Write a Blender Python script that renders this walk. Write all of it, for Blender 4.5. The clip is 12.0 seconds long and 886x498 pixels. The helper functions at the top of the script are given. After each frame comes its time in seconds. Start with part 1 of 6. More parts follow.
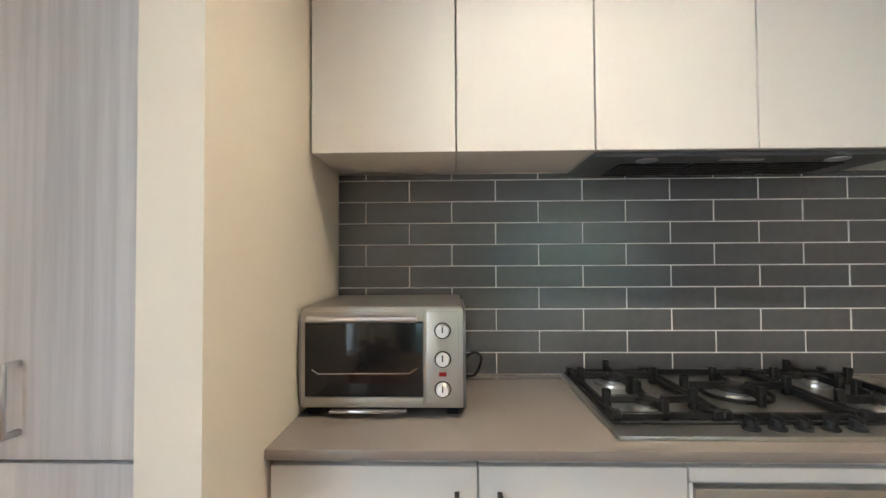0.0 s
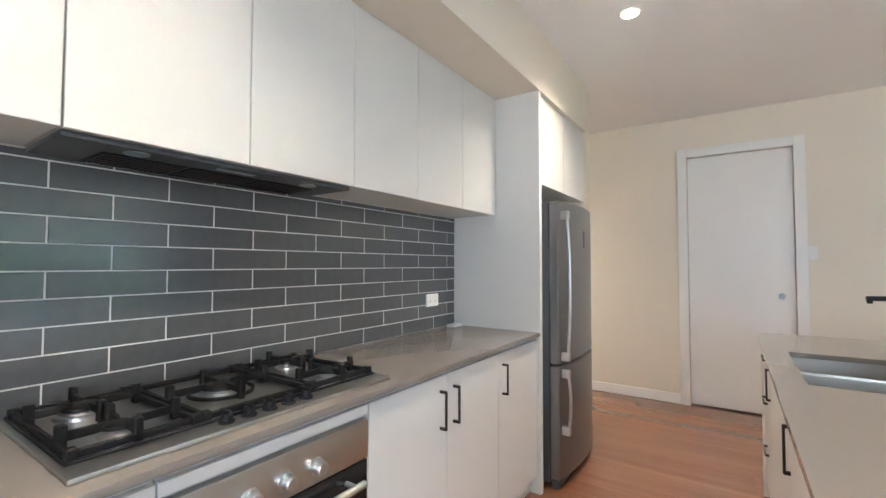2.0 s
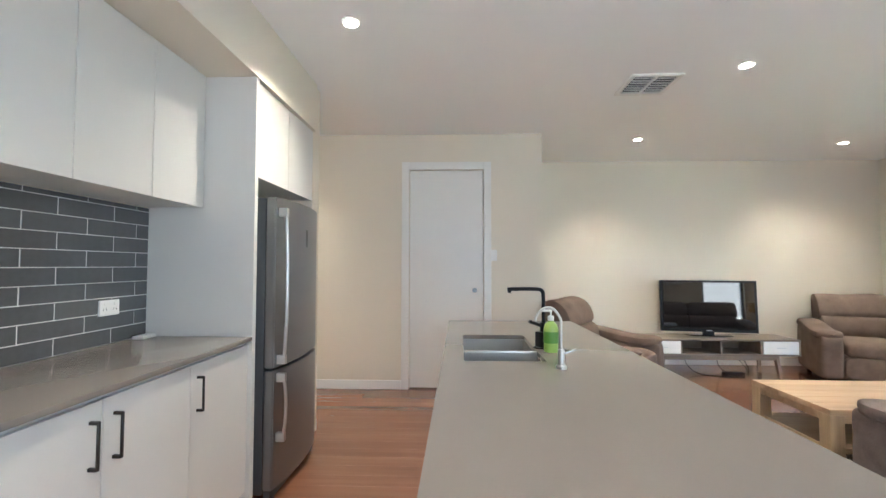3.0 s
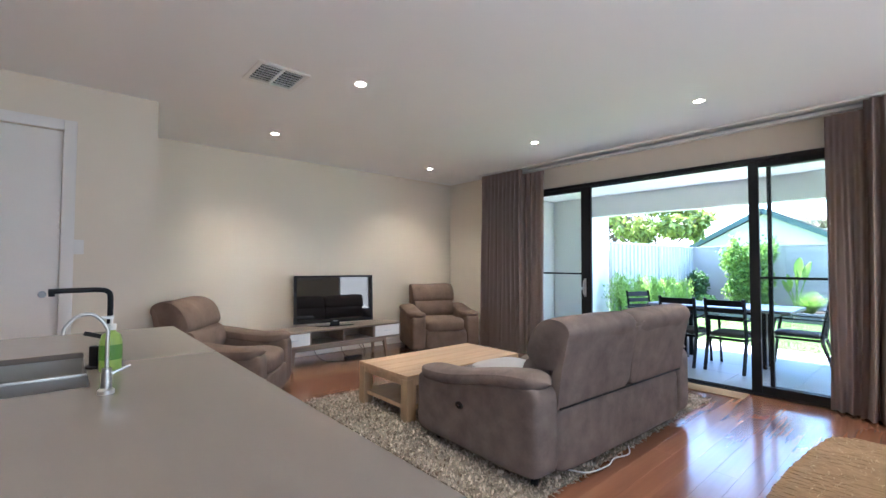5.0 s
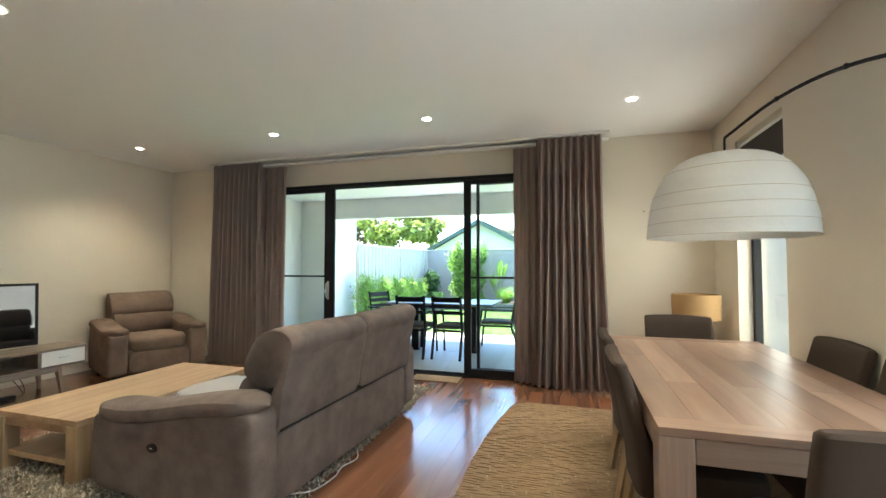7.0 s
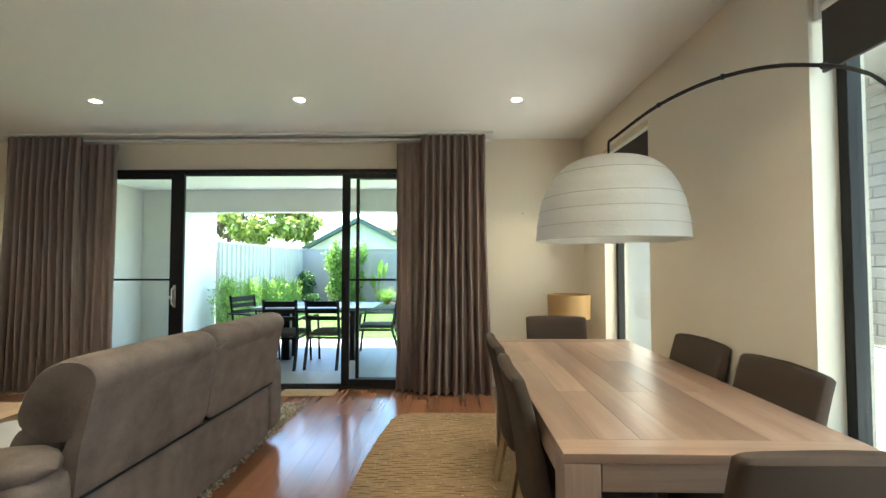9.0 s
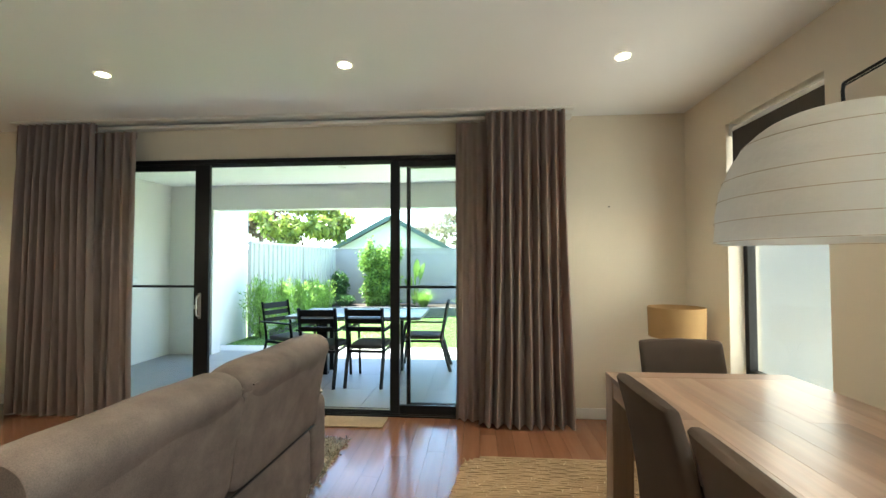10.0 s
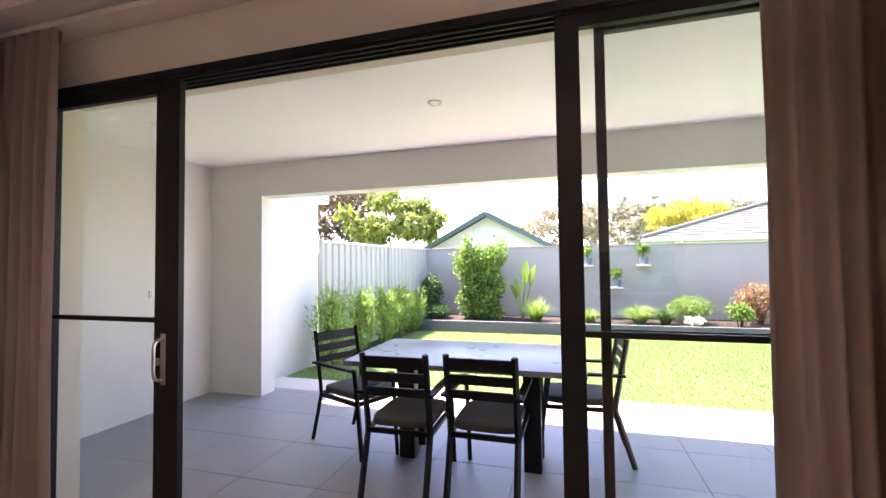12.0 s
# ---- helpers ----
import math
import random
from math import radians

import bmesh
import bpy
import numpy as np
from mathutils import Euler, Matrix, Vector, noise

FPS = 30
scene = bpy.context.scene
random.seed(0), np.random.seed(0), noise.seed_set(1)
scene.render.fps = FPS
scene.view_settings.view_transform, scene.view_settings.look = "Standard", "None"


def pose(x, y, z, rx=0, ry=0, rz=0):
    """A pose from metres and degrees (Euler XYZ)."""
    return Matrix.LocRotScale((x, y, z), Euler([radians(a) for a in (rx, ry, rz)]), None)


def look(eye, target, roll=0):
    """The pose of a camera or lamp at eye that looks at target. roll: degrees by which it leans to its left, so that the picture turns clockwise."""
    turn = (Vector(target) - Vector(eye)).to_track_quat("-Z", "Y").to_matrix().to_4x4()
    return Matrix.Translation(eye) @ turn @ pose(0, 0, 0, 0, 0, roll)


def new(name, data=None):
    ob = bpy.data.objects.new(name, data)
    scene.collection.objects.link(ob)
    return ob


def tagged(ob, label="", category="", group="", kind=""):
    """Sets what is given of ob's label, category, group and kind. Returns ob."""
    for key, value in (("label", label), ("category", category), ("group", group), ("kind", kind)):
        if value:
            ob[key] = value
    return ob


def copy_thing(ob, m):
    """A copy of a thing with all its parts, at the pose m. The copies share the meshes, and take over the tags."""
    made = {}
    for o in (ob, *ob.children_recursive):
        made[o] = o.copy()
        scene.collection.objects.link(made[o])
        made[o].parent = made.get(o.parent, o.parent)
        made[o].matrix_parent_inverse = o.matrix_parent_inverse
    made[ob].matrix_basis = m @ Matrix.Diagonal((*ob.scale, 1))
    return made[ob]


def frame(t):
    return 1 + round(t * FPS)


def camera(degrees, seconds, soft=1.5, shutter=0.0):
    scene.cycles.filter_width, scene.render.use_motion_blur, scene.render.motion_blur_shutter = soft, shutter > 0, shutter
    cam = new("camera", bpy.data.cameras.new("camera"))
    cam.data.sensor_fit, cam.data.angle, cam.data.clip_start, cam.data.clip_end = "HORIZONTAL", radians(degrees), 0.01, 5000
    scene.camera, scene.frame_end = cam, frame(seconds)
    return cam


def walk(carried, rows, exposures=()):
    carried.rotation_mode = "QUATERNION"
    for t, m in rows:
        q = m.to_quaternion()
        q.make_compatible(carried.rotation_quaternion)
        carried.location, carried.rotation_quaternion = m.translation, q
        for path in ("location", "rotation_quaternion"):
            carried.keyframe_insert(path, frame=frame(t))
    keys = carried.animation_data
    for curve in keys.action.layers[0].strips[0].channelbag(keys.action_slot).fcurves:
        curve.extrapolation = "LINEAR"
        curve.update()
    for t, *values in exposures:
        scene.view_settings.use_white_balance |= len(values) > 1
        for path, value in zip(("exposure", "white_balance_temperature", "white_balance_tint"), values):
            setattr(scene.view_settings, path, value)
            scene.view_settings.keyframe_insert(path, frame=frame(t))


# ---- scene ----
cam = camera(91.6, 12.0)
PATH = [
    (0, (0.38, -1.501, 1.316), (0.333, 0.498, 1.363), -0.3),
    (0.5, (0.412, -1.5, 1.293), (0.919, 0.434, 1.352), -0.1),
    (1, (0.44, -1.475, 1.271), (1.369, 0.294, 1.349), -0.3),
    (1.5, (0.467, -1.483, 1.287), (1.777, 0.027, 1.36), -0.2),
    (2, (0.465, -1.529, 1.313), (2.122, -0.412, 1.383), 0.1),
    (2.5, (0.505, -1.604, 1.313), (2.397, -0.959, 1.389), 0.2),
    (3, (0.565, -1.704, 1.303), (2.562, -1.63, 1.379), 0.1),
    (3.5, (0.627, -1.803, 1.273), (2.578, -2.238, 1.355), -0.1),
    (5.3, (0.66, -1.991, 1.292), (2.035, -3.442, 1.365), 0.2),
    (5.5, (0.69, -1.984, 1.286), (1.972, -3.517, 1.364), 0.1),
    (6, (0.689, -2.067, 1.344), (1.751, -3.761, 1.404), -0.1),
    (6.5, (0.663, -2.13, 1.337), (1.483, -3.953, 1.398), -0.1),
    (7, (0.619, -2.23, 1.312), (1.2, -4.142, 1.385), 0.0),
    (7.5, (0.589, -2.311, 1.288), (0.947, -4.277, 1.373), 0.1),
    (7.7, (0.592, -2.315, 1.293), (0.872, -4.294, 1.375), 0.1),
    (9.3, (0.775, -2.708, 1.339), (0.803, -4.707, 1.405), 0.0),
    (9.5, (0.87, -2.855, 1.345), (0.918, -4.853, 1.408), -0.1),
    (10, (1.073, -3.296, 1.389), (1.232, -5.288, 1.449), -0.1),
    (10.5, (1.276, -3.847, 1.411), (1.583, -5.823, 1.47), -0.3),
    (11, (1.508, -4.392, 1.405), (1.94, -6.344, 1.464), -0.5),
    (11.5, (1.665, -4.99, 1.405), (2.186, -6.92, 1.475), -0.5),
    (12, (1.828, -5.575, 1.415), (2.391, -7.49, 1.484), -0.7),
]
walk(cam, [(t, look(eye, target, roll)) for t, eye, target, roll in PATH],
     exposures=[(0, 3.68, 5800, 8), (1.5, 3.95, 5450, 9), (2.5, 3.97, 5300, 8), (3.5, 3.78, 5100, 5), (5.5, 3.48, 5250, 13), (6.5, 3.42, 5600, 8), (7.5, 3.2, 5900, -4),
                (9.5, 3.2, 5950, -4), (10.5, 3.2, 6200, 5), (11.3, 3.2, 6700, 24), (12, 2.85, 6850, 34)])

# ---- world, sun, large lights ----
SUN_DIR = Vector((0.38, -0.12, 0.92)).normalized()
world = bpy.data.worlds.new("world")
scene.world = world
world.use_nodes = True
wn = world.node_tree
sky = wn.nodes.new("ShaderNodeTexSky")
sky.sky_type = "NISHITA"
sky.sun_disc = False
sky.sun_elevation = math.asin(SUN_DIR.z)
sky.sun_rotation = math.atan2(SUN_DIR.x, SUN_DIR.y)
wn.links.new(sky.outputs[0], wn.nodes["Background"].inputs[0])
wn.nodes["Background"].inputs[1].default_value = 0.15

sun_data = bpy.data.lights.new("sun", "SUN")
sun_data.energy, sun_data.angle, sun_data.color = 5.0, radians(0.5), (1.0, 0.95, 0.87)
sun_lamp = new("sun", sun_data)
sun_lamp.rotation_euler = SUN_DIR.to_track_quat("Z", "Y").to_euler()

# added area lamps standing in for side passage daylight, in both dining window openings
for mid_y, wide, watts, tone in ((-2.99, 2.46, 4.9, (0.92, 0.96, 1.0)), (-6.155, 0.80, 2.4, (1.0, 0.88, 0.76))):
    fill_lamp = bpy.data.lights.new("window_fill_lamp", "AREA")
    fill_lamp.shape, fill_lamp.size, fill_lamp.size_y = "RECTANGLE", 1.74, wide
    fill_lamp.energy, fill_lamp.color = watts, tone
    new("window_fill_lamp", fill_lamp).matrix_world = pose(-0.975, mid_y, 1.48, 0, -90, 0)


# ---- helpers ----
MATS = {}


def nodes_of(name):
    m = bpy.data.materials.new(name)
    m.use_nodes = True
    MATS[name] = m
    return m, m.node_tree, m.node_tree.nodes["Principled BSDF"]


def link(t, a, b):
    t.links.new(a, b)


def noise_node(t, coord, scale, detail=4, rough=0.6, stretch=None):
    n = t.nodes.new("ShaderNodeTexNoise")
    n.inputs["Scale"].default_value = scale
    n.inputs["Detail"].default_value = detail
    n.inputs["Roughness"].default_value = rough
    if stretch:
        mp = t.nodes.new("ShaderNodeMapping")
        mp.inputs["Scale"].default_value = stretch
        link(t, coord, mp.inputs[0])
        link(t, mp.outputs[0], n.inputs[0])
    else:
        link(t, coord, n.inputs[0])
    return n


def ramp(t, src, stops):
    r = t.nodes.new("ShaderNodeValToRGB")
    els = r.color_ramp.elements
    while len(els) < len(stops):
        els.new(0.5)
    for e, (p, c) in zip(els, stops):
        e.position, e.color = p, (*c, 1)
    link(t, src, r.inputs[0])
    return r


def mixc(t, fac, a, b, mode="MIX"):
    n = t.nodes.new("ShaderNodeMix")
    n.data_type, n.blend_type = "RGBA", mode
    for sock, v in ((n.inputs[0], fac), (n.inputs[6], a), (n.inputs[7], b)):
        if isinstance(v, (int, float)):
            sock.default_value = v
        elif isinstance(v, tuple):
            sock.default_value = (*v, 1)
        else:
            link(t, v, sock)
    return n.outputs[2]


def bump(t, src, bsdf, strength, dist):
    b = t.nodes.new("ShaderNodeBump")
    b.inputs["Strength"].default_value, b.inputs["Distance"].default_value = strength, dist
    link(t, src, b.inputs["Height"])
    link(t, b.outputs[0], bsdf.inputs["Normal"])


def shade(c, k):
    return tuple(min(1, v * k) for v in c)


def surface(name, color, rough=0.5, metal=0.0, big=1.5, small=60, var=0.08, bmp=0.1, dist=0.002, rvar=0.1, stretch=None, coat=0.0, spec=0.5, rand=0.0):
    """A painted, stone, metal or cloth surface with variation at two scales."""
    m, t, b = nodes_of(name)
    co = t.nodes.new("ShaderNodeTexCoord").outputs["Object"]
    n1 = noise_node(t, co, big, 5)
    n2 = noise_node(t, co, small, 4, stretch=stretch)
    c = ramp(t, n1.outputs[0], [(0.25, shade(color, 1 - var)), (0.75, shade(color, 1 + var * 0.6))])
    d = ramp(t, n2.outputs[0], [(0.3, (1 - var,) * 3), (0.7, (1, 1, 1))])
    col = mixc(t, 1.0, c.outputs[0], d.outputs[0], "MULTIPLY")
    if rand:
        oi = t.nodes.new("ShaderNodeObjectInfo")
        r = ramp(t, oi.outputs["Random"], [(0, (1 - rand,) * 3), (1, (1 + rand,) * 3)])
        col = mixc(t, 1.0, col, r.outputs[0], "MULTIPLY")
    link(t, col, b.inputs["Base Color"])
    rr = t.nodes.new("ShaderNodeMapRange")
    rr.inputs[3].default_value, rr.inputs[4].default_value = max(0.02, rough - rvar), min(1, rough + rvar)
    link(t, n1.outputs[0], rr.inputs[0])
    link(t, rr.outputs[0], b.inputs["Roughness"])
    b.inputs["Metallic"].default_value = metal
    b.inputs["Specular IOR Level"].default_value = spec
    b.inputs["Coat Weight"].default_value = coat
    if bmp:
        bump(t, n2.outputs[0], b, bmp, dist)
    return m


def wood(name, stops, axis=1, rough=0.4, grain=1.0, rand=0.15, bmp=0.15, coat=0.0, fine=0.6):
    """Timber with grain running along one axis of the object."""
    m, t, b = nodes_of(name)
    co = t.nodes.new("ShaderNodeTexCoord").outputs["Object"]
    oi = t.nodes.new("ShaderNodeObjectInfo")
    add = t.nodes.new("ShaderNodeVectorMath")
    add.operation = "ADD"
    mul = t.nodes.new("ShaderNodeMath")
    mul.operation = "MULTIPLY"
    mul.inputs[1].default_value = 37.0
    link(t, oi.outputs["Random"], mul.inputs[0])
    link(t, co, add.inputs[0])
    link(t, mul.outputs[0], add.inputs[1])
    s1, s2 = [9 * grain] * 3, [70 * grain] * 3
    s1[axis], s2[axis] = 0.7 * grain, 2.2 * grain
    n1 = noise_node(t, add.outputs[0], 1.0, 6, 0.65, tuple(s1))
    n2 = noise_node(t, add.outputs[0], 1.0, 4, 0.6, tuple(s2))
    c = ramp(t, n1.outputs[0], stops)
    d = ramp(t, n2.outputs[0], [(0.35, (0.72,) * 3), (0.6, (1, 1, 1))])
    col = mixc(t, fine, c.outputs[0], mixc(t, 1.0, c.outputs[0], d.outputs[0], "MULTIPLY"))
    r = ramp(t, oi.outputs["Random"], [(0, (1 - rand,) * 3), (1, (1 + rand,) * 3)])
    col = mixc(t, 1.0, col, r.outputs[0], "MULTIPLY")
    link(t, col, b.inputs["Base Color"])
    rr = t.nodes.new("ShaderNodeMapRange")
    rr.inputs[3].default_value, rr.inputs[4].default_value = rough - 0.06, rough + 0.12
    link(t, n2.outputs[0], rr.inputs[0])
    link(t, rr.outputs[0], b.inputs["Roughness"])
    b.inputs["Coat Weight"].default_value = coat
    b.inputs["Coat Roughness"].default_value = 0.15
    bump(t, n2.outputs[0], b, bmp, 0.001)
    return m


def glass(name, tint=(1, 1, 1)):
    m, t, b = nodes_of(name)
    t.nodes.remove(b)
    tr = t.nodes.new("ShaderNodeBsdfTransparent")
    tr.inputs[0].default_value = (*tint, 1)
    gl = t.nodes.new("ShaderNodeBsdfGlossy")
    gl.inputs["Roughness"].default_value = 0.01
    lw = t.nodes.new("ShaderNodeLayerWeight")
    lw.inputs[0].default_value = 0.5
    pw = t.nodes.new("ShaderNodeMath")
    pw.operation, pw.inputs[1].default_value = "POWER", 5.0
    link(t, lw.outputs["Facing"], pw.inputs[0])
    fr = t.nodes.new("ShaderNodeMath")
    fr.operation, fr.inputs[1].default_value, fr.inputs[2].default_value = "MULTIPLY_ADD", 0.9, 0.035
    link(t, pw.outputs[0], fr.inputs[0])
    mx = t.nodes.new("ShaderNodeMixShader")
    link(t, fr.outputs[0], mx.inputs[0])
    link(t, tr.outputs[0], mx.inputs[1])
    link(t, gl.outputs[0], mx.inputs[2])
    link(t, mx.outputs[0], t.nodes["Material Output"].inputs[0])
    return m


def glow(name, color, power):
    m, t, b = nodes_of(name)
    b.inputs["Base Color"].default_value = (0.8, 0.8, 0.8, 1)
    b.inputs["Emission Color"].default_value = (*color, 1)
    b.inputs["Emission Strength"].default_value = power
    return m


def leafy(name, c1, c2, trans=0.35):
    m, t, b = nodes_of(name)
    g = t.nodes.new("ShaderNodeNewGeometry")
    r = ramp(t, g.outputs["Random Per Island"], [(0, c1), (0.6, c2), (1, shade(c2, 1.35))])
    link(t, r.outputs[0], b.inputs["Base Color"])
    b.inputs["Roughness"].default_value = 0.45
    tl = t.nodes.new("ShaderNodeBsdfTranslucent")
    link(t, r.outputs[0], tl.inputs[0])
    mx = t.nodes.new("ShaderNodeMixShader")
    mx.inputs[0].default_value = trans
    link(t, b.outputs[0], mx.inputs[1])
    link(t, tl.outputs[0], mx.inputs[2])
    link(t, mx.outputs[0], t.nodes["Material Output"].inputs[0])
    return m


def finish(me, material, smooth=40):
    me.materials.append(material)
    if smooth:
        for p in me.polygons:
            p.use_smooth = True
        me.set_sharp_from_angle(angle=radians(smooth))


def mesh_from(name, bm, material, smooth=40):
    me = bpy.data.meshes.new(name)
    bmesh.ops.recalc_face_normals(bm, faces=bm.faces)
    bm.to_mesh(me)
    bm.free()
    finish(me, material, smooth)
    return me


def part(name, bm, material, parent, label="", smooth=40):
    ob = new(name, mesh_from(name, bm, material, smooth))
    ob.parent = parent
    return tagged(ob, label)


def solo(name, bm, material, label, category="", kind="", group="", smooth=40):
    return tagged(new(name, mesh_from(name, bm, material, smooth)), label, category, group, kind)


def thing(name, m, label, category, group="", kind=""):
    ob = new(name)
    ob.empty_display_size = 0.1
    ob.matrix_basis = m
    return tagged(ob, label, category, group, kind)


def BM():
    return bmesh.new()


def box(bm, x0, x1, y0, y1, z0, z1, bev=0.0, seg=2, m=None):
    mat = Matrix.Translation(((x0 + x1) / 2, (y0 + y1) / 2, (z0 + z1) / 2)) @ Matrix.Diagonal((abs(x1 - x0), abs(y1 - y0), abs(z1 - z0), 1))
    vs = bmesh.ops.create_cube(bm, size=1, matrix=(m @ mat) if m else mat)["verts"]
    if bev:
        es = list({e for v in vs for e in v.link_edges})
        bmesh.ops.bevel(bm, geom=es, offset=bev, segments=seg, profile=0.6, affect="EDGES")
    return bm


def one_box(*a, **k):
    return box(BM(), *a, **k)


def cyl(bm, p0, p1, r0, r1=None, seg=16):
    p0, p1 = Vector(p0), Vector(p1)
    r1 = r0 if r1 is None else r1
    d = p1 - p0
    m = Matrix.Translation((p0 + p1) / 2) @ d.to_track_quat("Z", "Y").to_matrix().to_4x4()
    bmesh.ops.create_cone(bm, cap_ends=True, segments=seg, radius1=r0, radius2=r1, depth=d.length, matrix=m)
    return bm


def lathe(bm, prof, at=(0, 0, 0), seg=32, m=None):
    rows = []
    for r, z in prof:
        ring = []
        for i in range(seg):
            a = 2 * math.pi * i / seg
            p = Vector((at[0] + r * math.cos(a), at[1] + r * math.sin(a), at[2] + z))
            ring.append(bm.verts.new(m @ p if m else p))
        rows.append(ring)
    for a, b in zip(rows, rows[1:]):
        for i in range(seg):
            bm.faces.new((a[i], a[(i + 1) % seg], b[(i + 1) % seg], b[i]))
    if prof[0][0] > 0.002 and prof[-1][0] > 0.002:
        a, b = rows[-1], rows[0]
        for i in range(seg):
            bm.faces.new((a[i], a[(i + 1) % seg], b[(i + 1) % seg], b[i]))
    else:
        for ring in (rows[0], rows[-1]):
            bm.faces.new(ring)
    return bm


def tube(bm, pts, r, seg=8):
    pts = [Vector(p) for p in pts]
    rows, up = [], Vector((0.13, 0.31, 0.94))
    for i, p in enumerate(pts):
        d = (pts[min(i + 1, len(pts) - 1)] - pts[max(i - 1, 0)]).normalized()
        u = d.cross(up)
        if u.length < 0.05:
            u = d.cross(Vector((1, 0, 0)))
        u.normalize()
        v = d.cross(u).normalized()
        up = u.cross(d) if u.cross(d).length > 0.1 else up
        rr = r[i] if isinstance(r, (list, tuple)) else r
        rows.append([bm.verts.new(p + (u * math.cos(2 * math.pi * k / seg) + v * math.sin(2 * math.pi * k / seg)) * rr) for k in range(seg)])
    for a, b in zip(rows, rows[1:]):
        for k in range(seg):
            bm.faces.new((a[k], a[(k + 1) % seg], b[(k + 1) % seg], b[k]))
    bm.faces.new(rows[0])
    bm.faces.new(rows[-1])
    return bm


def spline(ctrl, n=8):
    """Points along a Catmull-Rom curve through ctrl."""
    c = [Vector(p) for p in ctrl]
    c = [2 * c[0] - c[1]] + c + [2 * c[-1] - c[-2]]
    out = []
    for i in range(1, len(c) - 2):
        for k in range(n):
            s = k / n
            out.append(0.5 * (2 * c[i] + (c[i + 1] - c[i - 1]) * s + (2 * c[i - 1] - 5 * c[i] + 4 * c[i + 1] - c[i + 2]) * s * s
                              + (3 * c[i] - c[i - 1] - 3 * c[i + 1] + c[i + 2]) * s ** 3))
    return out + [c[-2]]


def cushion(bm, x0, x1, y0, y1, z0, z1, p=5.0, n=10, m=None, wrinkle=0.0, seed=0):
    """A padded block with rounded sides."""
    c = Vector(((x0 + x1) / 2, (y0 + y1) / 2, (z0 + z1) / 2))
    h = Vector(((x1 - x0) / 2, (y1 - y0) / 2, (z1 - z0) / 2))
    keys = {}

    def vert(v):
        k = tuple(round(q, 4) for q in v)
        if k not in keys:
            w = math.copysign(1, v[0]) * abs(math.sin(v[0] * math.pi / 2)), math.copysign(1, v[1]) * abs(math.sin(v[1] * math.pi / 2)), math.copysign(1, v[2]) * abs(math.sin(v[2] * math.pi / 2))
            s = sum(abs(q) ** p for q in w) ** (1 / p)
            q = Vector((c.x + h.x * w[0] / s, c.y + h.y * w[1] / s, c.z + h.z * w[2] / s))
            if wrinkle:
                q += noise.noise_vector(q * 5 + Vector((seed, 0, 0))) * wrinkle
            keys[k] = bm.verts.new(m @ q if m else q)
        return keys[k]

    g = [-1 + 2 * i / n for i in range(n + 1)]
    for ax in range(3):
        for sgn in (-1, 1):
            for i in range(n):
                for j in range(n):
                    quad = []
                    for a, b in ((i, j), (i + 1, j), (i + 1, j + 1), (i, j + 1)):
                        v = [0, 0, 0]
                        v[ax], v[(ax + 1) % 3], v[(ax + 2) % 3] = sgn, g[a], g[b]
                        quad.append(vert(v))
                    bm.faces.new(quad)
    return bm


def leaves(name, spots, size, material, parent=None, label="", aspect=2.2, up=0.3, seed=1):
    """Many small folded leaves, one at each spot."""
    rng = np.random.default_rng(seed)
    spots = np.asarray(spots, float)
    n = len(spots)
    d = rng.normal(size=(n, 3))
    d[:, 2] += up
    d /= np.linalg.norm(d, axis=1)[:, None]
    s = np.cross(d, rng.normal(size=(n, 3)))
    s /= np.linalg.norm(s, axis=1)[:, None]
    u = np.cross(d, s)
    L = (size * rng.uniform(0.6, 1.3, n))[:, None]
    W = L / aspect
    v = np.stack([spots, spots + d * L * 0.5 + s * W * 0.5 + u * W * 0.15, spots + d * L, spots + d * L * 0.5 - s * W * 0.5 + u * W * 0.15], 1).reshape(-1, 3)
    k = np.arange(n)[:, None] * 4
    f = np.concatenate([k + np.array([0, 1, 2]), k + np.array([0, 2, 3])])
    me = bpy.data.meshes.new(name)
    me.from_pydata(v.tolist(), [], f.tolist())
    finish(me, material, 0)
    ob = new(name, me)
    ob.parent = parent
    return tagged(ob, label)


def cloud(rng, c, r, n, clumps=12, spread=0.42, fill=0.5):
    """Leaf spots gathered in clumps within an ellipsoid."""
    c, r = np.array(c), np.array(r)
    d = rng.normal(size=(clumps, 3))
    d /= np.linalg.norm(d, axis=1)[:, None]
    cs = d * rng.uniform(fill, 1.0, clumps)[:, None] ** 0.6
    k = rng.integers(0, clumps, n)
    p = rng.normal(size=(n, 3))
    p /= np.linalg.norm(p, axis=1)[:, None]
    p *= spread * rng.uniform(0.3, 1, n)[:, None] ** 0.5
    return c + (cs[k] * (1 - spread) + p) * r


# ---- materials ----
M_WALL = surface("wall_paint", (0.765, 0.695, 0.575), 0.75, big=0.8, small=220, var=0.02, bmp=0.05, dist=0.0008)
M_CEIL = surface("ceiling_paint", (0.90, 0.895, 0.875), 0.85, big=0.7, small=180, var=0.015, bmp=0.04, dist=0.0008)
M_TRIM = surface("trim_gloss_white", (0.82, 0.80, 0.76), 0.35, big=2, small=90, var=0.02, bmp=0.02)
M_CAB = surface("cabinet_white", (0.69, 0.67, 0.63), 0.48, big=1.2, small=150, var=0.015, bmp=0.02, dist=0.0005)
M_CABGAP = surface("cabinet_carcass", (0.55, 0.53, 0.50), 0.6, var=0.03)
M_COUNTER = surface("engineered_stone_taupe", (0.215, 0.190, 0.166), 0.17, big=1.2, small=520, var=0.035, bmp=0.0, rvar=0.0)
